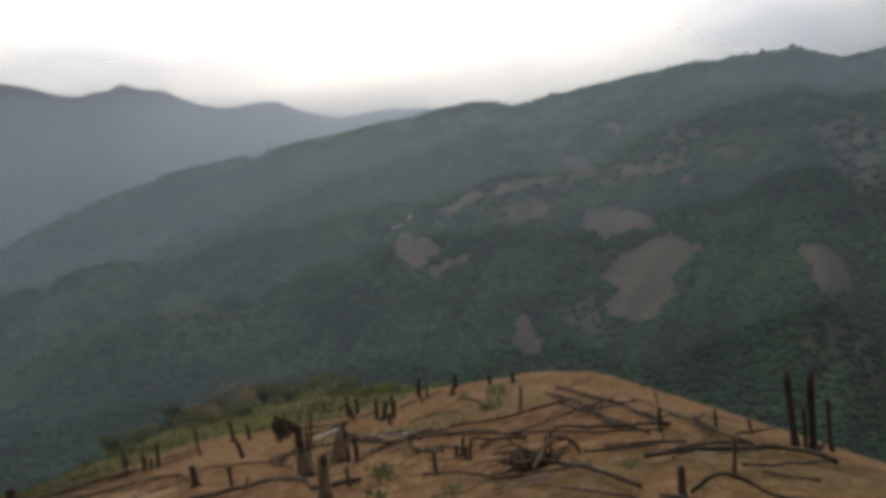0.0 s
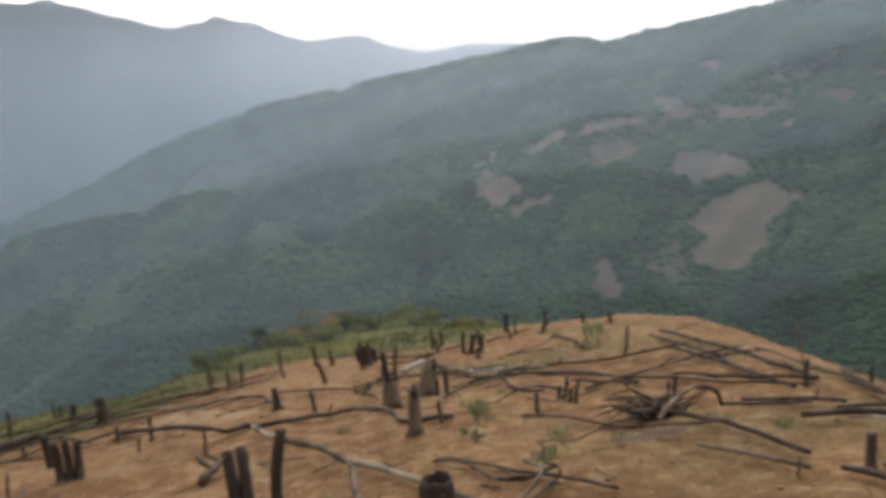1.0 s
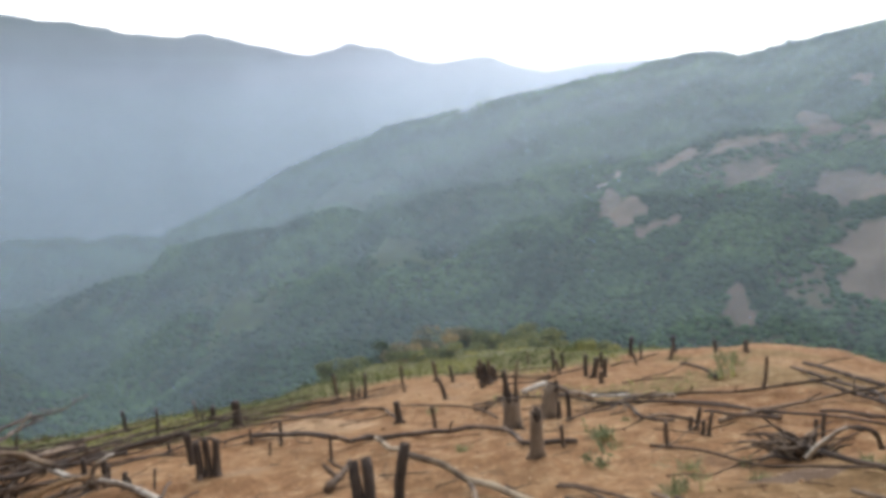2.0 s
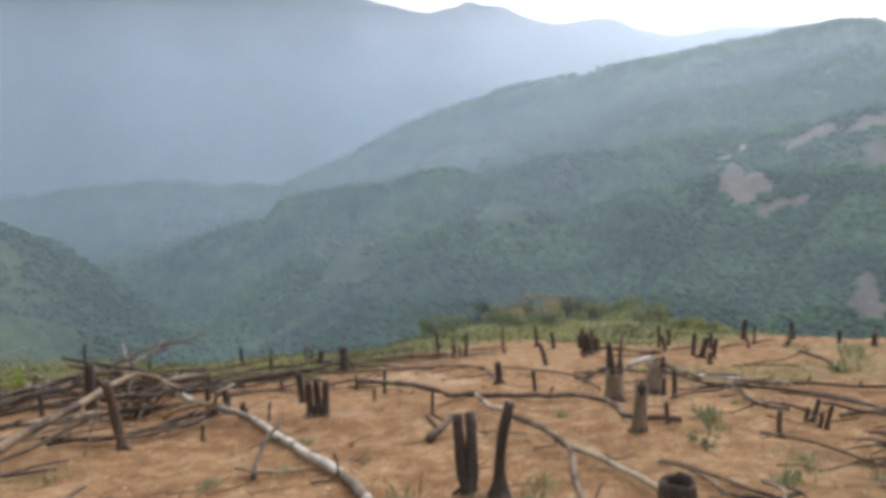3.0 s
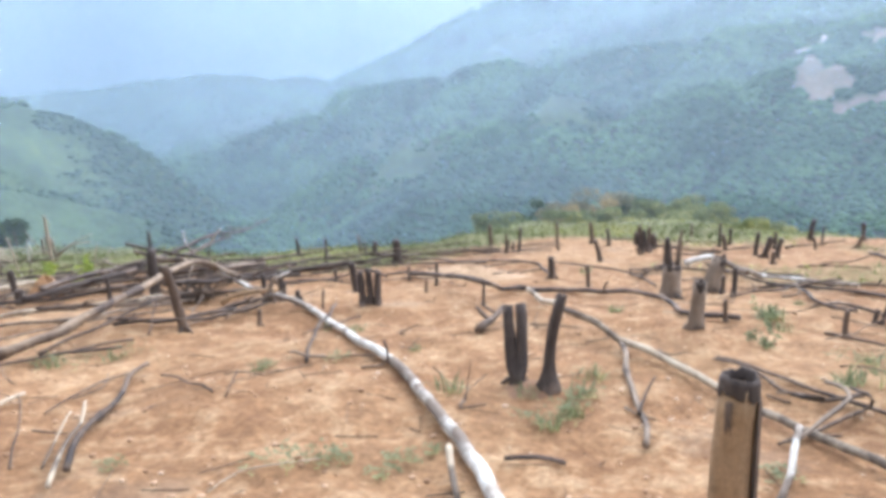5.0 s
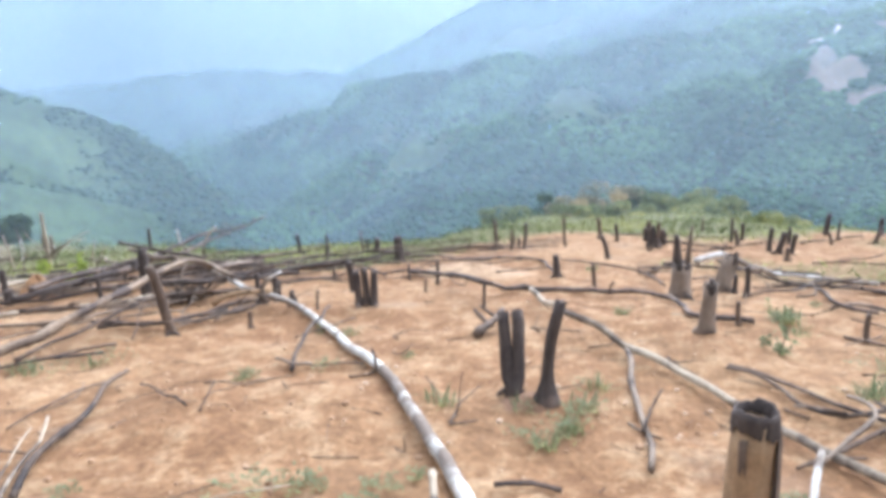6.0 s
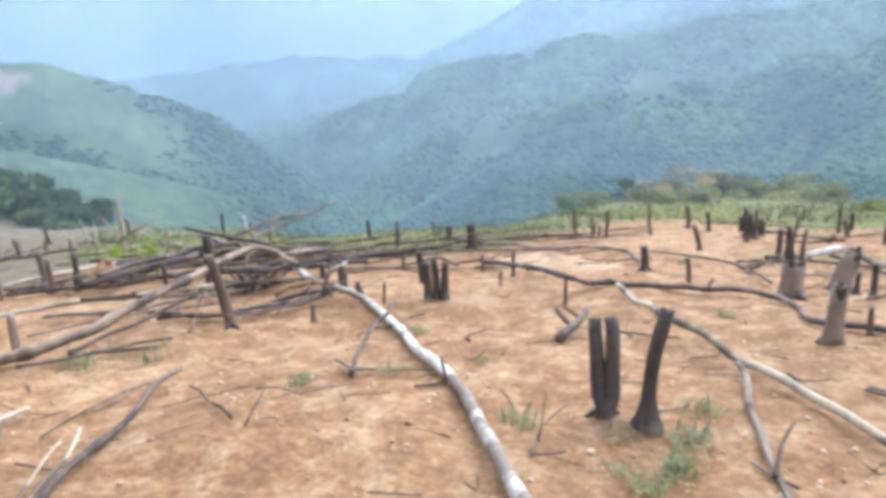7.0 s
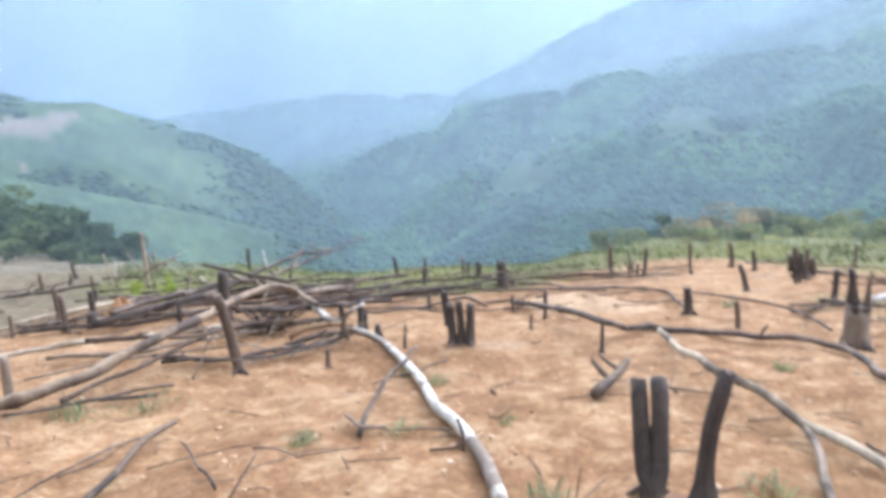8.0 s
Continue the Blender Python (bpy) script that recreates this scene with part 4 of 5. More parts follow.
log('char', 0.025, 0.025, (6.77, 11.24, 0.04), (6.18, 9.25, 0.04))
log('char', 0.027, 0.028, (4.41, 3.77, 0.06), (4.59, 3.66, 0.08), (4.87, 3.51, 0.08), (5.31, 3.43, 0.08), (6.05, 3.52, 0.08), (6.05, 3.11, 0.06))
log('white', 0.011, 0.010, (4.41, 3.41, 0.12), (4.67, 3.24, 0.12), (4.83, 2.91, 0.15))
log('char', 0.016, 0.016, (3.87, 2.77, 0.05), (3.70, 2.47, 0.20), (3.68, 2.31, 0.25), (3.98, 2.39, 0.15), (4.12, 2.31, 0.06), (4.19, 2.16, 0.05), (4.26, 2.04, 0.05))
log('char', 0.021, 0.019, (3.70, 2.89, 0.05), (3.63, 2.54, 0.06), (3.68, 2.29, 0.06), (3.83, 2.09, 0.06), (4.01, 1.90, 0.06))
log('char', 0.025, 0.019, (6.52, 7.75, 0.04), (5.72, 6.21, 0.05), (5.54, 5.46, 0.05), (5.29, 4.59, 0.05))
log('char', 0.016, 0.019, (4.36, 6.72, 0.05), (4.37, 6.24, 0.08), (4.67, 5.97, 0.05))
log('char', 0.027, 0.022, (3.81, 10.11, 0.10), (4.08, 8.74, 0.05), (4.58, 7.98, 0.05), (4.92, 7.36, 0.05), (4.70, 5.98, 0.05))
log('grey', 0.019, 0.019, (3.62, 6.73, 0.04), (3.94, 6.79, 0.05), (4.10, 6.30, 0.04))
log('char', 0.011, 0.010, (3.94, 5.21, 0.30), (4.14, 5.25, 0.15), (4.09, 4.89, 0.04))
log('grey', 0.010, 0.015, (1.88, 3.42, 0.10), (2.08, 3.57, 0.15), (2.27, 3.72, 0.20), (2.33, 3.90, 0.20), (2.39, 4.17, 0.15))
log('grey', 0.013, 0.009, (2.35, 4.10, 0.08), (2.27, 4.24, 0.06), (2.18, 4.31, 0.05))
log('brown', 0.010, 0.008, (1.97, 3.63, 0.03), (2.19, 3.62, 0.03))
log('brown', 0.010, 0.008, (2.14, 4.34, 0.02), (2.21, 4.20, 0.02))
log('pale', 0.005, 0.005, (-0.75, 2.92, 0.03), (-0.67, 3.09, 0.05), (-0.51, 3.18, 0.05), (-0.37, 3.31, 0.04))
log('char', 0.015, 0.014, (0.49, 3.38, 0.03), (0.65, 3.39, 0.03), (0.77, 3.33, 0.03))
log('pale', 0.017, 0.021, (0.27, 2.93, 0.02), (0.24, 3.20, 0.06), (0.23, 3.32, 0.10))
log('pale', 0.013, 0.010, (-1.42, 2.94, 0.03), (-1.63, 3.42, 0.06), (-1.71, 3.71, 0.08), (-1.81, 3.94, 0.12))
log('brown', 0.007, 0.006, (-2.00, 3.74, 0.03), (-1.78, 3.69, 0.03))
log('white', 0.017, 0.018, (1.78, 3.24, 0.22), (1.70, 3.11, 0.17), (1.65, 3.02, 0.10), (1.54, 2.89, 0.03))
log('brown', 0.006, 0.004, (-1.78, 3.90, 0.03), (-1.72, 3.90, 0.03))
log('brown', 0.008, 0.006, (-0.35, 5.19, 0.03), (-0.66, 5.15, 0.03), (-0.89, 5.19, 0.03))
log('char', 0.026, 0.022, (-4.12, 9.2, 0.65), (-3.83, 9.2, 0.62), (-3.53, 9.3, 0.51), (-3.06, 9.3, 0.39))
log('char', 0.032, 0.01, (-3.6, 9.3, 0.51), (-3.49, 9.7, 0.58), (-3.4, 10.4, 0.65), (-3.13, 11.0, 0.66), (-2.89, 11.6, 0.85))
log('white', 0.018, 0.011, (-3.3, 9.4, 0.46), (-3.4, 9.4, 0.61), (-3.42, 9.4, 0.79))
log('pale', 0.019, 0.012, (-3.11, 9.4, 0.43), (-3.07, 9.4, 0.61), (-2.91, 9.4, 0.81))
log('grey', 0.01, 0.004, (-2.86, 9.5, 0.84), (-2.78, 9.7, 0.79), (-2.64, 9.9, 0.79))
log('grey', 0.014, 0.009, (-6.41, 11, 0.16), (-6.28, 11, 0.27), (-5.96, 11, 0.48), (-5.64, 11, 0.59))
log('white', 0.009, 0.005, (-6.02, 10, 0.09), (-5.91, 10, 0.45), (-5.95, 10, 0.65))
log('brown', 0.024, 0.022, (-3.82, 6.7, 0.18), (-3.18, 7.2, 0.15), (-2.85, 8.0, 0.14), (-2.24, 8.0, 0.16))
log('char', 0.022, 0.022, (-2.98, 6.5, 0.04), (-2.52, 6.7, 0.05), (-2.04, 7.2, 0.12))
log('pale', 0.013, 0.008, (-1.73, 7.3, 0.21), (-1.71, 7.3, 0.33), (-1.65, 7.3, 0.43), (-1.53, 7.4, 0.45))
log('char', 0.012, 0.009, (-0.2, 4.72, 0.1), (-0.2, 4.72, 0.19), (-0.22, 4.72, 0.26))
log('tan', 0.03, 0.026, (-2.26, 7.4, 0.15), (-2.13, 7.4, 0.23), (-1.92, 7.5, 0.27), (-1.67, 7.5, 0.25))
log('white', 0.012, 0.007, (-6.1, 10.2, 0.02), (-6.1, 10.2, 0.3), (-6.1, 10.2, 0.58))
log('pale', 0.017, 0.009, (-6.03, 10.4, 0.08), (-5.8, 10.4, 0.36), (-5.54, 10.4, 0.55), (-5.24, 10.4, 0.61))
log('pale', 0.012, 0.007, (-5.03, 10.2, 0.2), (-4.95, 10.2, 0.38), (-4.84, 10.2, 0.52))
log('white', 0.016, 0.012, (-1.67, 7.3, 0.16), (-1.69, 7.3, 0.34), (-1.6, 7.3, 0.44), (-1.49, 7.3, 0.47))

# felled wood along the brow that rolls off to the right
log('char', 0.03, 0.024, (7.9, 9.57, 0.05), (7.25, 7.83, 0.05), (6.67, 6.47, 0.05), (5.87, 5.11, 0.05), (5.67, 4.72, 0.05))
log('char', 0.018, 0.02, (4.96, 5.76, 0.04), (5.04, 5.27, 0.04), (5.27, 5.04, 0.04), (5.78, 4.76, 0.04))
log('char', 0.026, 0.02, (6.37, 4.98, 0.07), (5.97, 4.47, 0.07), (5.81, 4.17, 0.07))
log('char', 0.022, 0.02, (5.95, 4.6, 0.06), (5.79, 4.2, 0.06), (5.85, 3.8, 0.06))
log('brown', 0.02, 0.016, (6.3, 5.28, 0.04), (6.24, 5.0, 0.04), (6.14, 4.71, 0.04))
log('char', 0.024, 0.02, (4.65, 4.57, 0.05), (4.85, 4.36, 0.05), (5.09, 4.21, 0.05), (5.3, 4.12, 0.05))
log('brown', 0.016, 0.012, (7.46, 7.12, 0.04), (6.72, 5.9, 0.04), (6.4, 5.19, 0.04))
log('grey', 0.012, 0.01, (6.86, 5.36, 0.05), (6.79, 5.08, 0.05), (7.11, 5.13, 0.05))
log('char', 0.014, 0.012, (4.74, 3.05, 0.04), (4.85, 2.87, 0.04), (5.5, 3.03, 0.04), (6.07, 3.17, 0.04))
log('brown', 0.012, 0.012, (4.74, 2.86, 0.03), (4.83, 2.68, 0.03), (4.98, 2.56, 0.03))
log('char', 0.02, 0.016, (4.98, 3.94, 0.06), (5.3, 3.86, 0.08), (5.9, 3.87, 0.06))

# ---- the big burnt stump beside the path ----
def collar(rings, sides, seed, jag, around=(0.0, 360.0)):
    """A ragged shell through rings of (height, radius); it may run only part of the way round."""
    rng = random.Random(seed)
    bm = bmesh.new()
    whole = around[1] - around[0] >= 360
    dents = [(rng.uniform(-1, 1), rng.uniform(-1, 1)) for _ in range(sides)]
    rows = []
    for q, (z, r) in enumerate(rings):
        row = []
        for s in range(sides):
            a = radians(around[0] + (around[1] - around[0]) * s / (sides if whole else sides - 1))
            rr = r * (1 + 0.05 * dents[s][0])
            row.append(bm.verts.new((rr * math.cos(a), rr * math.sin(a), z + jag[q] * dents[s][1])))
        rows.append(row)
    for r0, r1 in zip(rows, rows[1:]):
        for s in range(sides if whole else sides - 1):
            bm.faces.new((r0[s], r0[(s + 1) % sides], r1[(s + 1) % sides], r1[s]))
    if whole:
        bm.faces.new(rows[-1])
    return bm


big = stump(1.185, 2.45, 0.69, 0.067, -0.012, 0.0, "tan")
top = part("charred_top", collar([(0.662, 0.0604), (0.675, 0.0612), (0.705, 0.0600), (0.724, 0.0560), (0.722, 0.0490), (0.69, 0.0440), (0.62, 0.0420)], 22, 88,
                                 (0.022, 0.010, 0.004, 0.009, 0.009, 0.004, 0.0)), BARK["char"], big, "blackened hollow burnt top")
top.location = (-0.012, 0, 0)
side = part("bark_strip", collar([(0.02, 0.0875), (0.20, 0.0690), (0.40, 0.0655), (0.645, 0.0610), (0.65, 0.0570)], 9, 89, (0, 0, 0, 0.012, 0.0), (-48.0, 50.0)), BARK["brown"], big, "dark strip of loose bark")
side.location = (-0.006, 0, 0)
side = part("bark_strip", collar([(0.55, 0.0625), (0.60, 0.0620), (0.645, 0.0610), (0.65, 0.0570)], 5, 90, (0.03, 0.01, 0.012, 0.0), (205.0, 232.0)), BARK["brown"], big, "dark strip of loose bark")
side.location = (-0.011, 0, 0)
tagged(big, "thick tan tree stump with a burnt black top")


# ---- broken stumps with burnt tops and standing splinters ----
def burnt_stump(x, y, h, r, dx, dy, kind, prongs, words):
    """A thick stump, its rim charred, with stems left standing on it: (offset, lean, height, radius)."""
    count[0] += 1
    seed = count[0]
    rng = random.Random(seed)
    base = new("tree_stump")
    base.location = (x, y, gz(x, y))
    part("trunk", tube([(0, 0, -0.12), (0, 0, 0.0), (dx * 0.3, dy * 0.3, h * 0.35), (dx, dy, h)], [r * 1.35, r * 1.3, r * 1.06, r * 0.95], 14, seed, 0.12, 0.5, knots=False), BARK[kind], base)
    rim = part("charred_top", collar([(h * 0.86, r * 1.0), (h * 0.95, r * 1.03), (h + 0.012, r * 1.0), (h + 0.01, r * 0.8), (h - 0.05, r * 0.66)], 16, seed, (0.03, 0.012, 0.014, 0.012, 0.0)), BARK["char"], base, "blackened burnt rim")
    rim.location = (dx, dy, 0)
    for q, (off, lean, tall, thin) in enumerate(prongs):
        side = rng.uniform(-0.4, 0.4) * r
        part("splinter", tube([(dx + off, dy + side, h * 0.7), (dx + off + lean * 0.4, dy + side, h + (tall - h) * 0.5), (dx + off + lean, dy + side, tall)], [thin * 1.25, thin, thin * 0.7], 8, seed * 5 + q, 0.16, 0.8), BARK["char" if q % 2 == 0 else "brown"], base)
    for s in range(3):
        a = rng.uniform(0, 6.28)
        c, q, reach = math.cos(a), math.sin(a), r * rng.uniform(1.9, 2.6)
        low = gz(x + c * reach, y + q * reach) - gz(x, y)
        part("root", tube([(c * r * 0.6, q * r * 0.6, r * 0.7), (c * r * 1.4, q * r * 1.4, r * 0.28), (c * reach, q * reach, low - 0.02)], [r * 0.4, r * 0.34, r * 0.16], 6, seed * 7 + s, 0.15), BARK[kind], base)
    tagged(base, words, "tree stump", "burnt stumps on the clearing")


burnt_stump(2.57, 7.70, 0.36, 0.088, 0.01, 0.0, "grey", [(-0.03, -0.03, 0.66, 0.034), (0.055, 0.03, 0.64, 0.020)], "thick grey forked stump with two charred stems")
burnt_stump(3.08, 7.96, 0.37, 0.074, 0.10, 0.02, "grey", [(0.06, 0.01, 0.41, 0.024)], "thick grey-brown leaning stump with a blackened hollow top")
burnt_stump(2.24, 5.93, 0.40, 0.052, 0.02, 0.0, "grey", [(0.01, 0.0, 0.43, 0.020)], "grey-brown stump with a charred top in orange soil")
burnt_stump(3.56, 12.55, 0.14, 0.120, 0.0, 0.0, "char", [(-0.14, -0.02, 0.34, 0.035), (-0.07, -0.01, 0.45, 0.040), (0.0, 0.0, 0.36, 0.035), (0.07, 0.01, 0.42, 0.040), (0.14, 0.03, 0.30, 0.032)], "charred black cluster of splintered stems on one stump")


# ---- low mounds of loose soil ----
def mound(x, y, rx, ry, h, mat, words, seed):
    V = []
    for k in range(9):
        t = k / 8
        for s in range(26):
            a = 2 * math.pi * s / 26
            wob = 1 + 0.18 * float(fbm(np.array([math.cos(a) * 2 + seed]), np.array([math.sin(a) * 2.0]), 1.3, 2, seed)[0])
            px, py = x + rx * t * wob * math.cos(a), y + ry * t * wob * math.sin(a)
            V.append((px, py, gz(px, py) + h * (0.5 + 0.5 * math.cos(math.pi * t)) * (1 + 0.15 * math.sin(3 * a + seed)) - 0.03 * t))
    F = [((k + 1) * 26 + s, (k + 1) * 26 + (s + 1) % 26, k * 26 + (s + 1) % 26, k * 26 + s) for k in range(8) for s in range(26)]
    tagged(new("soil_mound", mesh_from("soil_mound", V, F, mat)), words, "soil mound")


def loose_soil(name, lo, hi):
    m, n, l, bsdf, _ = material(name)
    a, b = noise_node(n, l, 3, 6, 0.65), noise_node(n, l, 26, 6, 0.7)
    col = ramp(n, l, a.outputs["Fac"], [(0.32, lo), (0.68, hi)])
    l.new(mix(n, l, 0.7, col, ramp(n, l, b.outputs["Fac"], [(0.32, (0.55, 0.5, 0.45)), (0.68, (1.4, 1.4, 1.4))]), "MULTIPLY"), bsdf.inputs["Base Color"])
    bsdf.inputs["Roughness"].default_value = 0.95
    bump(n, l, bsdf, b.outputs["Fac"], 0.8, 0.03)
    return m


mound(0.38, 10.0, 1.25, 0.75, 0.12, loose_soil("pale_sand", (0.27, 0.165, 0.085), (0.42, 0.28, 0.16)), "low mound of pale sandy soil", 3)
mound(-5.05, 8.85, 0.38, 0.32, 0.26, loose_soil("orange_earth", (0.24, 0.12, 0.05), (0.36, 0.20, 0.09)), "low mound of orange earth beside logs", 7)
mound(3.65, 4.45, 0.75, 0.40, 0.022, loose_soil("ashy_earth", (0.10, 0.062, 0.038), (0.19, 0.122, 0.076)), "thin dark bed of ash and scorched earth", 11)
mound(0.74, 4.42, 0.40, 0.30, 0.022, loose_soil("red_earth", (0.165, 0.085, 0.042), (0.25, 0.14, 0.074)), "low mound of dark red earth round stumps", 13)


# ---- thicket of felled wood on the left and litter along the brow ----
def heap(seed, number, x0, x1, y0, y1, along, spread, kinds, thin, thick, high, longest=2.3):
    rng = random.Random(seed)
    for _ in range(number):
        x, y = rng.uniform(x0, x1), rng.uniform(y0, y1)
        a = radians(rng.gauss(along, spread))
        ln, r = rng.uniform(0.3, 1.0) * longest, rng.uniform(thin, thick)
        bow, lift = rng.uniform(-0.15, 0.15), rng.uniform(0, high)
        tip = r + rng.uniform(0, 0.12) + lift
        c, s = math.cos(a), math.sin(a)
        log(rng.choice(kinds), r, r * rng.uniform(0.5, 0.8), (x - c * ln / 2, y - s * ln / 2, r + lift * 0.3),
            (x + s * bow, y - c * bow, r + lift * 0.7), (x + c * ln / 2, y + s * ln / 2, tip))


heap(1, 34, -5.6, -1.6, 8.3, 11.0, 8, 20, ("char", "char", "brown", "grey"), 0.012, 0.036, 0.26, 2.8)
heap(7, 26, -5.4, -1.6, 6.2, 9.5, 20, 50, ("brown", "grey", "char"), 0.005, 0.012, 0.30)
heap(2, 28, -4.5, 1.5, 10.5, 13.2, 4, 16, ("char", "brown", "grey"), 0.008, 0.022, 0.12)
heap(3, 16, -9.0, -4.2, 7.5, 12.5, 12, 30, ("char", "grey", "pale"), 0.014, 0.032, 0.16)
heap(4, 11, 2.6, 8.5, 7.0, 14.5, -20, 26, ("char", "char", "brown", "grey"), 0.012, 0.028, 0.10)
heap(5, 4, 3.0, 6.5, 3.6, 7.0, -25, 22, ("char", "brown", "grey"), 0.012, 0.026, 0.08)
heap(8, 9, 2.2, 5.5, 3.6, 7.4, -25, 45, ("brown", "grey", "char", "grey"), 0.004, 0.011, 0.05, 0.8)
heap(9, 12, 2.4, 4.8, 7.2, 9.4, -10, 40, ("brown", "grey", "char", "pale"), 0.006, 0.018, 0.12, 0.8)
heap(10, 10, -3.2, 0.6, 3.4, 6.6, 20, 60, ("brown", "grey", "char"), 0.003, 0.007, 0.03, 0.8)
heap(12, 16, -0.5, 3.0, 3.6, 8.0, 0, 60, ("brown", "grey", "char", "pale"), 0.004, 0.011, 0.02, 0.45)
heap(6, 9, -2.2, 1.8, 8.5, 10.6, 0, 30, ("char", "brown"), 0.008, 0.016, 0.05)


def far_stumps(seed, number, x0, x1, y0, y1):
    rng = random.Random(seed)
    for _ in range(number):
        stump(rng.uniform(x0, x1), rng.uniform(y0, y1), rng.uniform(0.15, 0.5), rng.uniform(0.02, 0.04), rng.uniform(-0.06, 0.06), rng.uniform(-0.06, 0.06), rng.choice(("char", "brown")))


far_stumps(11, 16, 3.0, 8.0, 11.0, 15.5)
far_stumps(12, 12, -12.0, -5.5, 10.0, 18.0)
far_stumps(13, 9, -4.5, 2.0, 11.5, 14.0)


# ---- brush pile ----
def brush_pile(x, y, number, reach, seed):
    rng = random.Random(seed)
    base = new("brush_pile")
    base.location = (x, y, gz(x, y))
    for s in range(number):
        a, ln = rng.uniform(0, 6.28), rng.uniform(0.4, 1.0) * reach
        c, q, up = math.cos(a), math.sin(a), rng.uniform(0.05, 0.55) * ln
        o = (rng.uniform(-0.2, 0.2), rng.uniform(-0.15, 0.15))
        far = (o[0] + c * ln, o[1] + q * ln * 0.6)
        low = gz(x + far[0], y + far[1]) - gz(x, y)
        part("twig", tube([(o[0], o[1], 0.02), (o[0] + c * ln * 0.5, o[1] + q * ln * 0.3, 0.04 + up * 0.7), (far[0], far[1], low + up)],
                          [0.014, 0.010, 0.004], 5, seed * 50 + s, 0.2), BARK[rng.choice(("char", "brown", "brown", "grey"))], base)
    tagged(base, "dark tangle of dry twigs heaped on soil", "brush pile")


brush_pile(4.1, 5.0, 46, 0.62, 3)
brush_pile(-2.9, 8.2, 34, 0.8, 5)

# ---- grasses, weeds, bushes ----
blade_green = leaf_material("weed_leaves", (0.15, 0.158, 0.078), (0.31, 0.32, 0.17), 0.7, 1.5, 0.4)
blade_dry = leaf_material("dry_grass", (0.11, 0.12, 0.046), (0.25, 0.25, 0.11), 0.8, 0.3, 0.35)
bush_leaf = leaf_material("bush_leaves", (0.15, 0.16, 0.06), (0.33, 0.32, 0.14), 0.75, 0.5, 0.4)
red_leaf = leaf_material("dry_bush_leaves", (0.19, 0.155, 0.095), (0.38, 0.31, 0.19), 0.8, 0.5, 0.4)
dark_leaf = leaf_material("hedge_leaves", (0.05, 0.072, 0.038), (0.125, 0.15, 0.068), 0.8, 0.3, 0.35)
lime_leaf = leaf_material("lime_leaves", (0.25, 0.30, 0.05), (0.48, 0.50, 0.12), 0.7, 1.0, 0.4)


def blades(rng, number, spread, tall, wide, droop=0.5):
    """Bent leaf blades rising from one root."""
    V, F = [], []
    for _ in range(number):
        a, lean, h = rng.uniform(0, 6.28), rng.uniform(0.1, 0.9), tall * rng.uniform(0.5, 1.2)
        ox, oy = rng.uniform(-spread, spread) * 0.5, rng.uniform(-spread, spread) * 0.5
        c, s, w = math.cos(a), math.sin(a), wide * rng.uniform(0.6, 1.3)
        b = len(V)
        for t in (0.0, 0.55):
            d, z = lean * spread * t, h * (t - droop * 0.3 * t * t)
            V += [(ox + c * d - s * w, oy + s * d + c * w, z), (ox + c * d + s * w, oy + s * d - c * w, z)]
        V.append((ox + c * lean * spread, oy + s * lean * spread, h * (1 - droop * lean * 0.6)))
        F += [(b, b + 1, b + 3, b + 2), (b + 2, b + 3, b + 4)]
    return V, F


def weed(x, y, size, seed, mat, words="low green weed sprouting from bare soil"):
    rng = random.Random(seed)
    V, F = blades(rng, 34, size * 1.0, size * 0.8, size * 0.03, 1.0)
    ob = new("weed", mesh_from("weed", V, F, mat))
    ob.location = (x, y, gz(x, y) - 0.01)
    return tagged(ob, words, "weed", "weeds on the clearing")


weed(0.2, 4.43, 0.17, 100, blade_green)
weed(0.76, 3.83, 0.13, 101, blade_green)
weed(0.88, 3.98, 0.15, 102, blade_dry, "dry yellowish weed sprouting from bare soil")
weed(1.02, 4.29, 0.16, 103, blade_green)
weed(0.68, 4.35, 0.12, 104, blade_green)
weed(-0.06, 5.39, 0.09, 131, blade_green)
weed(1.13, 4.65, 0.15, 132, blade_green)
weed(2.81, 4.57, 0.2, 133, blade_green)
weed(6.9, 9.99, 0.35, 134, blade_green)
weed(-2.95, 5.41, 0.18, 105, blade_green)
weed(-2.52, 5.58, 0.14, 106, blade_green)
weed(-1.11, 4.88, 0.11, 107, blade_green)
weed(-0.98, 6.79, 0.14, 108, blade_dry, "dry yellowish weed sprouting from bare soil")
weed(3.01, 6.27, 0.2, 109, blade_green)
weed(2.96, 5.92, 0.14, 110, blade_green)
weed(3.59, 6.97, 0.1, 111, blade_green)
weed(-0.69, 6.34, 0.12, 112, blade_dry, "dry yellowish weed sprouting from bare soil")
weed(1.74, 6.69, 0.12, 113, blade_dry, "dry yellowish weed sprouting from bare soil")
weed(2.04, 9.89, 0.15, 114, blade_green)
weed(2.96, 6.25, 0.17, 115, blade_green)
weed(3.27, 5.2, 0.17, 116, blade_green)
weed(3.67, 5.07, 0.13, 117, blade_green)
weed(6.32, 9.36, 0.35, 118, blade_green)
weed(7.39, 10.71, 0.3, 119, blade_green)
weed(4.35, 4.92, 0.09, 120, blade_green)
weed(4.07, 4.12, 0.09, 121, blade_green)
weed(2.7, 4.54, 0.13, 122, blade_green)
weed(3.13, 4.85, 0.12, 123, blade_green)
weed(3.43, 4.59, 0.12, 124, blade_green)
weed(4.15, 4.34, 0.16, 125, blade_green)
weed(4.27, 3.78, 0.13, 126, blade_green)
weed(4.11, 2.91, 0.13, 127, blade_green)
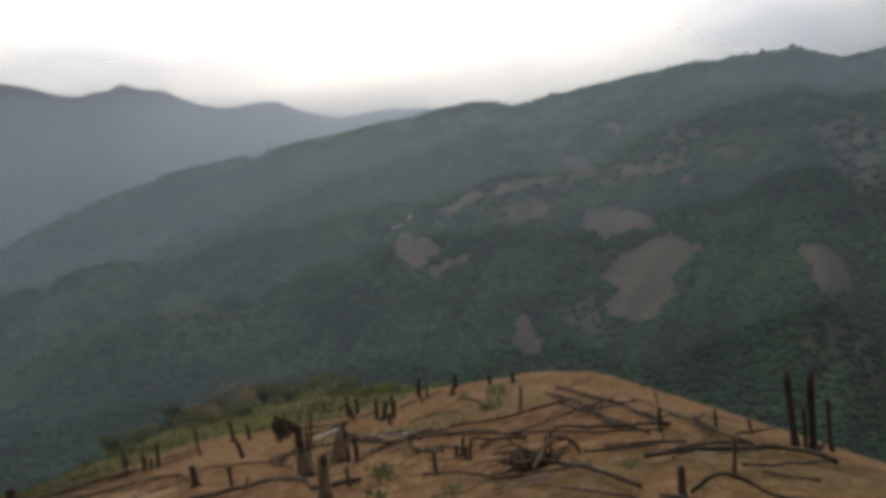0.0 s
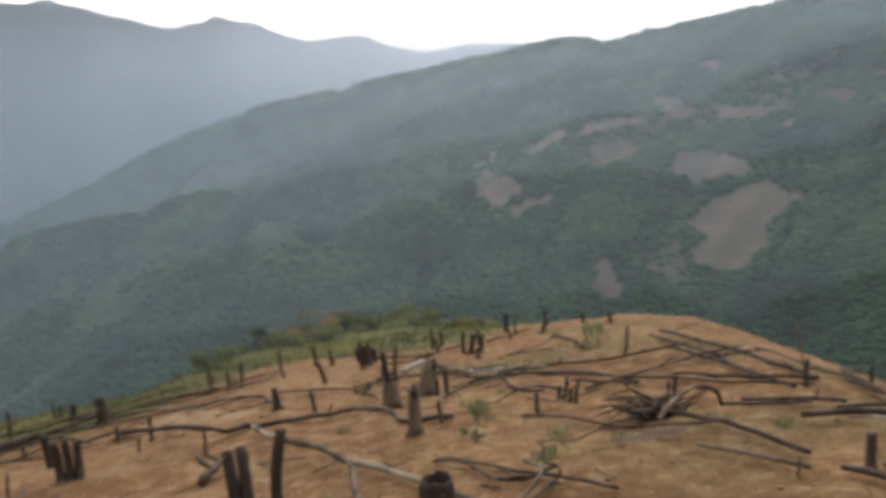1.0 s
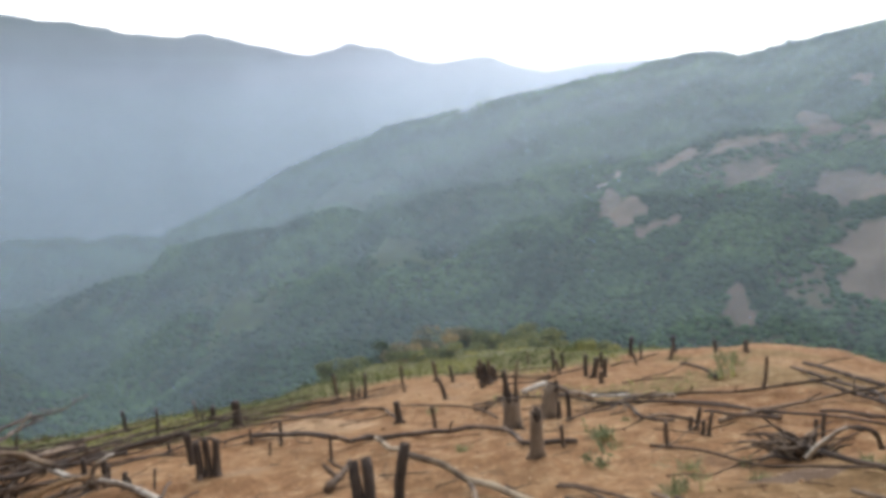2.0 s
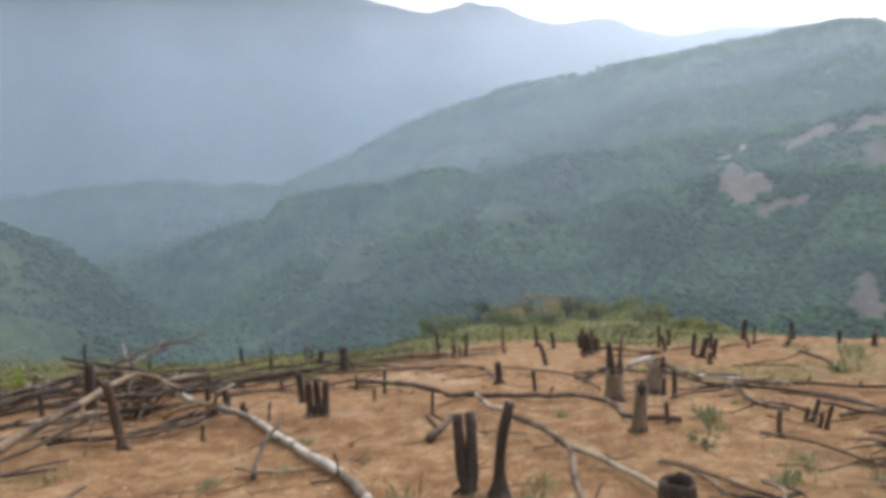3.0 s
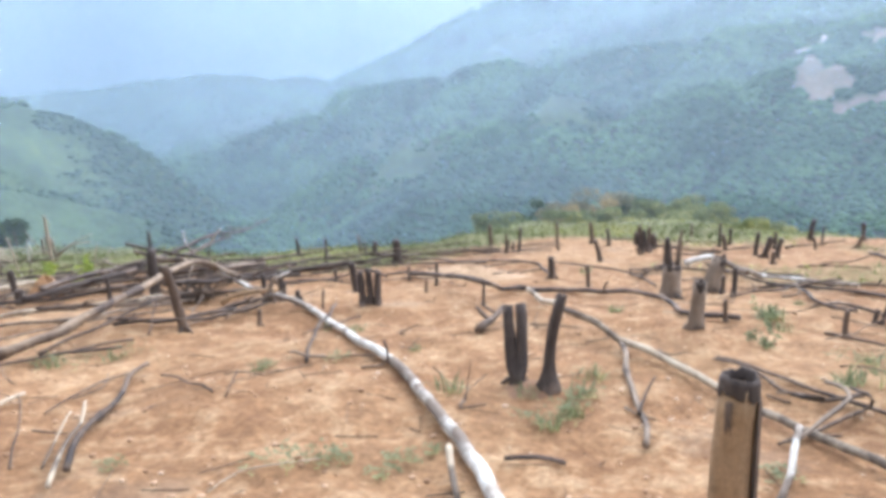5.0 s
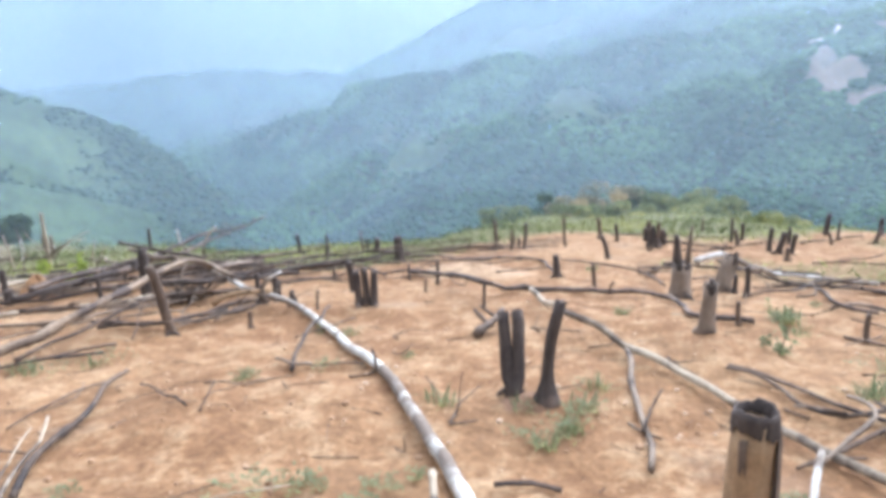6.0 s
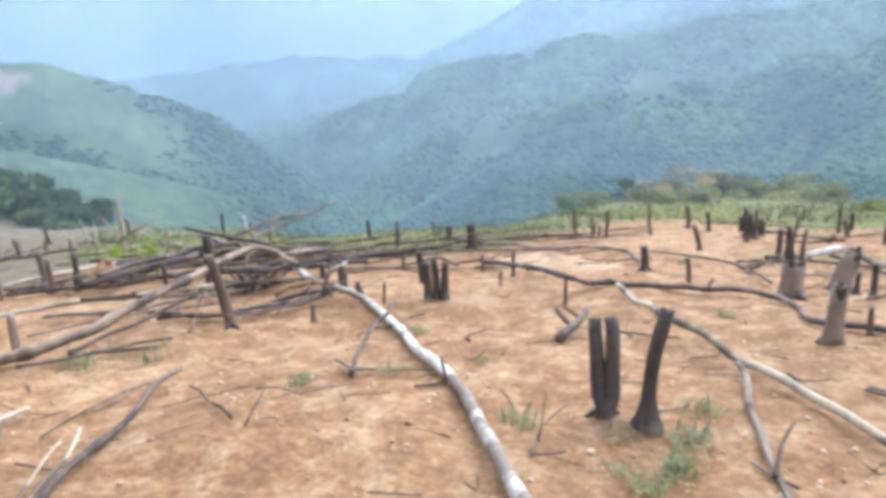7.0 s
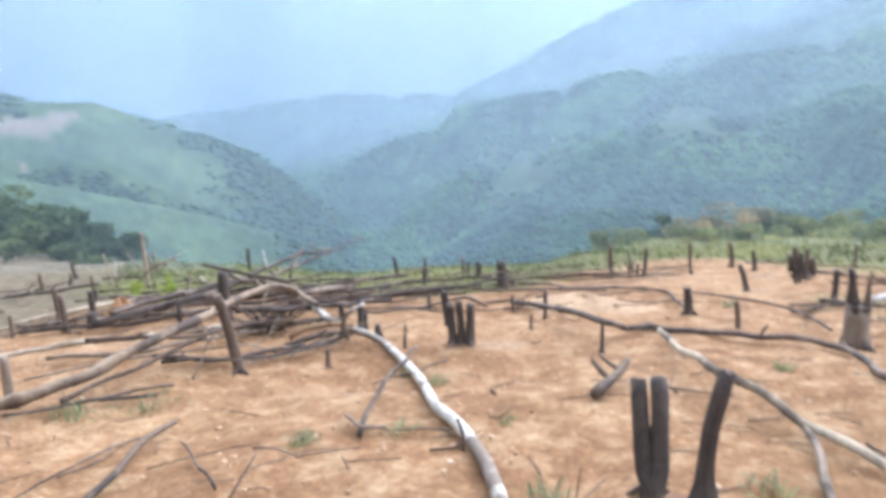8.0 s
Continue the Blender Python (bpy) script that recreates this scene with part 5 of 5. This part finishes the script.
weed(5.17, 3.37, 0.11, 128, blade_green)


def leafy(rng, number, sx, sy, sz, leaf, lumps):
    """Leaves gathered in uneven lumps."""
    V, F = [], []
    mids = [(rng.gauss(0, sx * 0.42), rng.gauss(0, sy * 0.42), (0.05 + 0.85 * rng.random() ** 2.0) * sz, rng.uniform(0.16, 0.42)) for _ in range(lumps)]
    for _ in range(number):
        mx, my, mz, mr = rng.choice(mids)
        d = Vector((rng.gauss(0, 1), rng.gauss(0, 1), rng.gauss(0, 0.8))).normalized() * mr * rng.uniform(0.5, 1.0) ** 0.5
        p = Vector((mx + d.x * sx, my + d.y * sy, max(0.03, mz + d.z * sz * 0.8)))
        u = Vector((rng.gauss(0, 1), rng.gauss(0, 1), rng.gauss(0, 0.6))).normalized()
        w = u.orthogonal().normalized()
        s = leaf * rng.uniform(0.6, 1.4)
        b = len(V)
        V += [p - u * s, p + w * s * 0.45, p + u * s, p - w * s * 0.45]
        F.append((b, b + 1, b + 2, b + 3))
    return V, F, mids


def creeper(x, y, wide, tall, seed, mat):
    """A small plant hugging the soil: runners from one root, leaves growing from their joints."""
    rng = random.Random(seed)
    z0 = gz(x, y)
    V, F = [(0.0, 0.0, 0.02)], []
    for s in range(rng.randint(6, 9)):
        a, last = rng.uniform(0, 6.28), 0
        px, py, steps = 0.0, 0.0, rng.randint(4, 6)
        for t in range(steps):
            a += rng.uniform(-0.6, 0.6)
            px, py = px + math.cos(a) * wide * 0.5 / steps, py + math.sin(a) * wide * 0.5 / steps
            pz = gz(x + px, y + py) - z0 + tall * rng.uniform(0.2, 0.9)
            b = len(V)
            V += [(px, py, pz), (px - math.sin(a) * 0.003, py + math.cos(a) * 0.003, pz - 0.003)]
            F.append((last, b, b + 1))
            last = b
            for side in (-1, 1):
                if rng.random() < 0.8:
                    ln, q, up = rng.uniform(0.014, 0.034), a + side * rng.uniform(0.6, 1.5), rng.uniform(-0.2, 0.7)
                    c, n = math.cos(q), math.sin(q)
                    e = len(V)
                    V += [(px + c * ln * 0.5 - n * ln * 0.28, py + n * ln * 0.5 + c * ln * 0.28, pz + up * ln * 0.5), (px + c * ln, py + n * ln, pz + up * ln * 0.6),
                          (px + c * ln * 0.5 + n * ln * 0.28, py + n * ln * 0.5 - c * ln * 0.28, pz + up * ln * 0.4)]
                    F += [(b, e, e + 1), (b, e + 1, e + 2)]
    ob = new("creeping_plant", mesh_from("creeping_plant", V, F, mat))
    ob.location = (x, y, z0)
    tagged(ob, "small leafy green plant creeping over soil", "plant", "creeping plants")


for q, (x, y, wide) in enumerate([(-0.54, 3.23, 0.24), (-0.45, 3.34, 0.2), (0.01, 3.33, 0.14), (0.16, 3.44, 0.1), (-0.07, 3.2, 0.12), (-2.62, 5.28, 0.3), (-0.32, 3.35, 0.14), (-1.33, 3.2, 0.14), (0.66, 3.84, 0.2), (0.82, 3.92, 0.22),
                                  (0.92, 4.08, 0.2), (1.02, 4.25, 0.2), (3.1, 5.13, 0.3), (1.69, 3.17, 0.14), (-0.62, 5.19, 0.16), (3.0, 6.2, 0.3), (-1.1, 4.9, 0.18), (1.75, 6.7, 0.16), (-0.7, 6.4, 0.16), (-2.4, 5.7, 0.24)]):
    creeper(x, y, wide * 1.3, wide * 0.45, 400 + q, blade_green)


def bush(x, y, wide, tall, leaf, number, mat, seed, words, name="bush", category="bush", group="bushes below the brow"):
    rng = random.Random(seed)
    base = new(name)
    base.location = (x, y, gz(x, y))
    V, F, mids = leafy(rng, number, wide / 2, wide / 2, tall, leaf, 11)
    part_mesh = new("foliage", mesh_from("foliage", V, F, mat))
    part_mesh.parent = base
    for s, (mx, my, mz, mr) in enumerate(mids[:5]):
        part("stem", tube([(0, 0, -0.1), (mx * 0.4, my * 0.4, mz * 0.5), (mx, my, mz)], [0.014 * tall, 0.010 * tall, 0.005 * tall], 5, seed * 9 + s, 0.1), BARK["brown"], base)
    return tagged(base, words, category, group)


for q, (az, r, wide, tall, kind) in enumerate([(2.5, 22, 1.8, 1.0, "g"), (5, 23, 2.2, 1.5, "g"), (7, 24.5, 2.2, 1.6, "d"), (9, 24, 1.8, 1.2, "r"), (11, 26, 2.4, 1.7, "r"), (13, 27, 2.6, 1.9, "r"),
                                               (15, 26, 2.0, 1.6, "d"), (16.5, 24.5, 1.8, 1.2, "g"), (18.5, 24, 1.9, 1.1, "g"), (21, 22.5, 1.6, 0.9, "g"), (10, 22, 1.3, 0.7, "g"), (13.5, 22.5, 1.4, 0.7, "g"), (24, 20, 1.4, 0.7, "g")]):
    a = radians(az)
    bush(r * math.sin(a), r * math.cos(a), wide * 1.2, tall * 0.62, 0.075, 1500, {"g": bush_leaf, "d": dark_leaf, "r": red_leaf}[kind], 200 + q,
         {"g": "yellow-green bush growing below the hill brow", "d": "dark green bush growing below the hill brow", "r": "reddish-brown dry bush below the hill brow"}[kind])
for q, (az, r, wide, tall) in enumerate([(-52, 47, 5, 2.4), (-49, 46, 5, 2.3), (-46.5, 44, 4.6, 2.1), (-44.2, 41.5, 4.6, 2.2), (-42.2, 37, 4, 1.9), (-40.6, 33, 3.4, 1.7), (-39, 29, 3, 1.5), (-37.4, 26, 2.6, 1.35),
                                           (-35.8, 24, 2.0, 1.0), (-34.2, 22.5, 1.5, 0.6)]):
    a = radians(az)
    bush(r * math.sin(a), r * math.cos(a), wide * 1.3, tall, 0.16, 2000, dark_leaf, 300 + q, "dark green hedgerow tree beside the bare field", "small_tree", "tree", "trees beside the field")
bush(-5.17, 9.9, 0.32, 0.58, 0.05, 200, lime_leaf, 77, "lime-green leafy sapling among fallen logs", "sapling", "sapling", "young plants among the logs")
bush(2.61, 5.47, 0.34, 0.36, 0.028, 70, blade_green, 79, "small green leafy sapling on bare soil", "sapling", "sapling", "young plants among the logs")
bush(-5.9, 10.3, 0.4, 0.3, 0.045, 110, lime_leaf, 78, "lime-green leafy sapling among fallen logs", "sapling", "sapling", "young plants among the logs")


def dead_trunk(x, y, h, r, dx, seed):
    base = new("dead_sapling")
    base.location = (x, y, gz(x, y))
    part("trunk", tube([(0, 0, -0.1), (dx * 0.3, 0, h * 0.4), (dx, 0, h)], [r, r * 0.9, r * 0.6], 8, seed, 0.12, True), BARK["pale"], base)
    part("limb", tube([(dx * 0.1, 0, h * 0.1), (dx + 0.35, 0.1, h * 0.45), (dx + 0.75, 0.1, h * 0.62)], [r * 0.4, r * 0.3, r * 0.15], 6, seed + 1, 0.12), BARK["pale"], base)
    part("limb", tube([(dx * 0.2, 0, h * 0.25), (dx - 0.25, 0, h * 0.5), (dx - 0.4, 0, h * 0.75)], [r * 0.35, r * 0.25, r * 0.12], 6, seed + 2, 0.12), BARK["pale"], base)
    tagged(base, "pale bare dead sapling among fallen logs", "dead tree", "dead saplings")


dead_trunk(-6.95, 12.1, 0.95, 0.035, 0.0, 5)
dead_trunk(-7.17, 11.5, 0.6, 0.02, -0.1, 15)
dead_trunk(-6.3, 12.3, 0.45, 0.015, 0.1, 25)

# meadow grass below the brow
rng = np.random.default_rng(31)
n = 90000
ga, gr = np.radians(rng.uniform(-50, 32, n)), rng.uniform(7, 46, n)
gx, gy = gr * np.sin(ga), gr * np.cos(ga)
s1, s2, _, _ = cover_at(gx, gy)
ok = (s2 > 0.4) & (rng.random(n) > s1 * 1.08)
gx, gy = gx[ok], gy[ok]
gzs = ground_z(gx, gy)
h = (0.03 + 0.12 * rng.random(len(gx)) ** 2) * np.interp(np.hypot(gx, gy), [8, 15], [0.45, 1.0])
w = rng.uniform(0.012, 0.032, len(gx))
ta, le = rng.uniform(0, 6.283, len(gx)), rng.uniform(0.06, 0.26, len(gx))
V = np.stack([np.stack([gx - np.cos(ta) * w, gy - np.sin(ta) * w, gzs - 0.02], 1), np.stack([gx + np.cos(ta) * w, gy + np.sin(ta) * w, gzs - 0.02], 1),
              np.stack([gx + np.sin(ta) * le + w, gy + np.cos(ta) * le, gzs + h], 1)], 1).reshape(-1, 3)
F = np.arange(len(V)).reshape(-1, 3)
tagged(new("meadow_grass", mesh_from("meadow_grass", V.tolist(), F.tolist(), blade_dry)), "dry yellow-green grass along the hill brow", "grass", kind="stuff")

# clods and pebbles on the soil
stone_mat, nn, ll, bs, _ = material("clods")
gi = nn.new("ShaderNodeNewGeometry")
ll.new(ramp(nn, ll, gi.outputs["Random Per Island"], [(0.0, (0.22, 0.12, 0.06)), (0.7, (0.45, 0.29, 0.17)), (1.0, (0.50, 0.37, 0.25))]), bs.inputs["Base Color"])
bs.inputs["Roughness"].default_value = 0.95
rng = np.random.default_rng(41)
n = 7000
ca, cr = np.radians(rng.uniform(-46, 60, n)), 1.6 + 15 * rng.random(n) ** 0.8
cx, cy = cr * np.sin(ca), cr * np.cos(ca)
s1, _, _, _ = cover_at(cx, cy)
cx, cy = cx[s1 > 0.3], cy[s1 > 0.3]
pebbles = scatter("soil_clods", cx, cy, 0.007 + 0.03 * rng.random(len(cx)) ** 3, 0.6, stone_mat, 43, 0.2)
tagged(pebbles, "small orange clods and pale pebbles on soil", "clods", kind="stuff")

# thin twig and ash litter
rng = np.random.default_rng(51)
n = 520
ta_, tr = np.radians(rng.uniform(-46, 58, n)), 2.0 + 13.5 * rng.random(n) ** 0.8
tx, ty = tr * np.sin(ta_), tr * np.cos(ta_)
turn, ln, rad = rng.uniform(0, 6.283, n), rng.uniform(0.04, 0.28, n), rng.uniform(0.0015, 0.004, n)
V, F = [], []
ex, ey = tx + np.cos(turn) * ln, ty + np.sin(turn) * ln
z0, z1 = ground_z(tx, ty) + 0.006, ground_z(ex, ey) + 0.008 + rng.uniform(0, 0.05, n) * (rng.random(n) < 0.3)
for q in range(n):
    sx, sy = -math.sin(turn[q]) * rad[q], math.cos(turn[q]) * rad[q]
    b = len(V)
    for (px, py, pz) in ((tx[q], ty[q], z0[q]), (ex[q], ey[q], z1[q])):
        V += [(px + sx, py + sy, pz - rad[q] * 0.5), (px - sx, py - sy, pz - rad[q] * 0.5), (px, py, pz + rad[q])]
    F += [(b, b + 1, b + 4, b + 3), (b + 1, b + 2, b + 5, b + 4), (b + 2, b, b + 3, b + 5)]
tagged(new("twig_litter", mesh_from("twig_litter", V, F, BARK["brown"])), "thin dark twig litter scattered over soil", "twigs", kind="stuff")
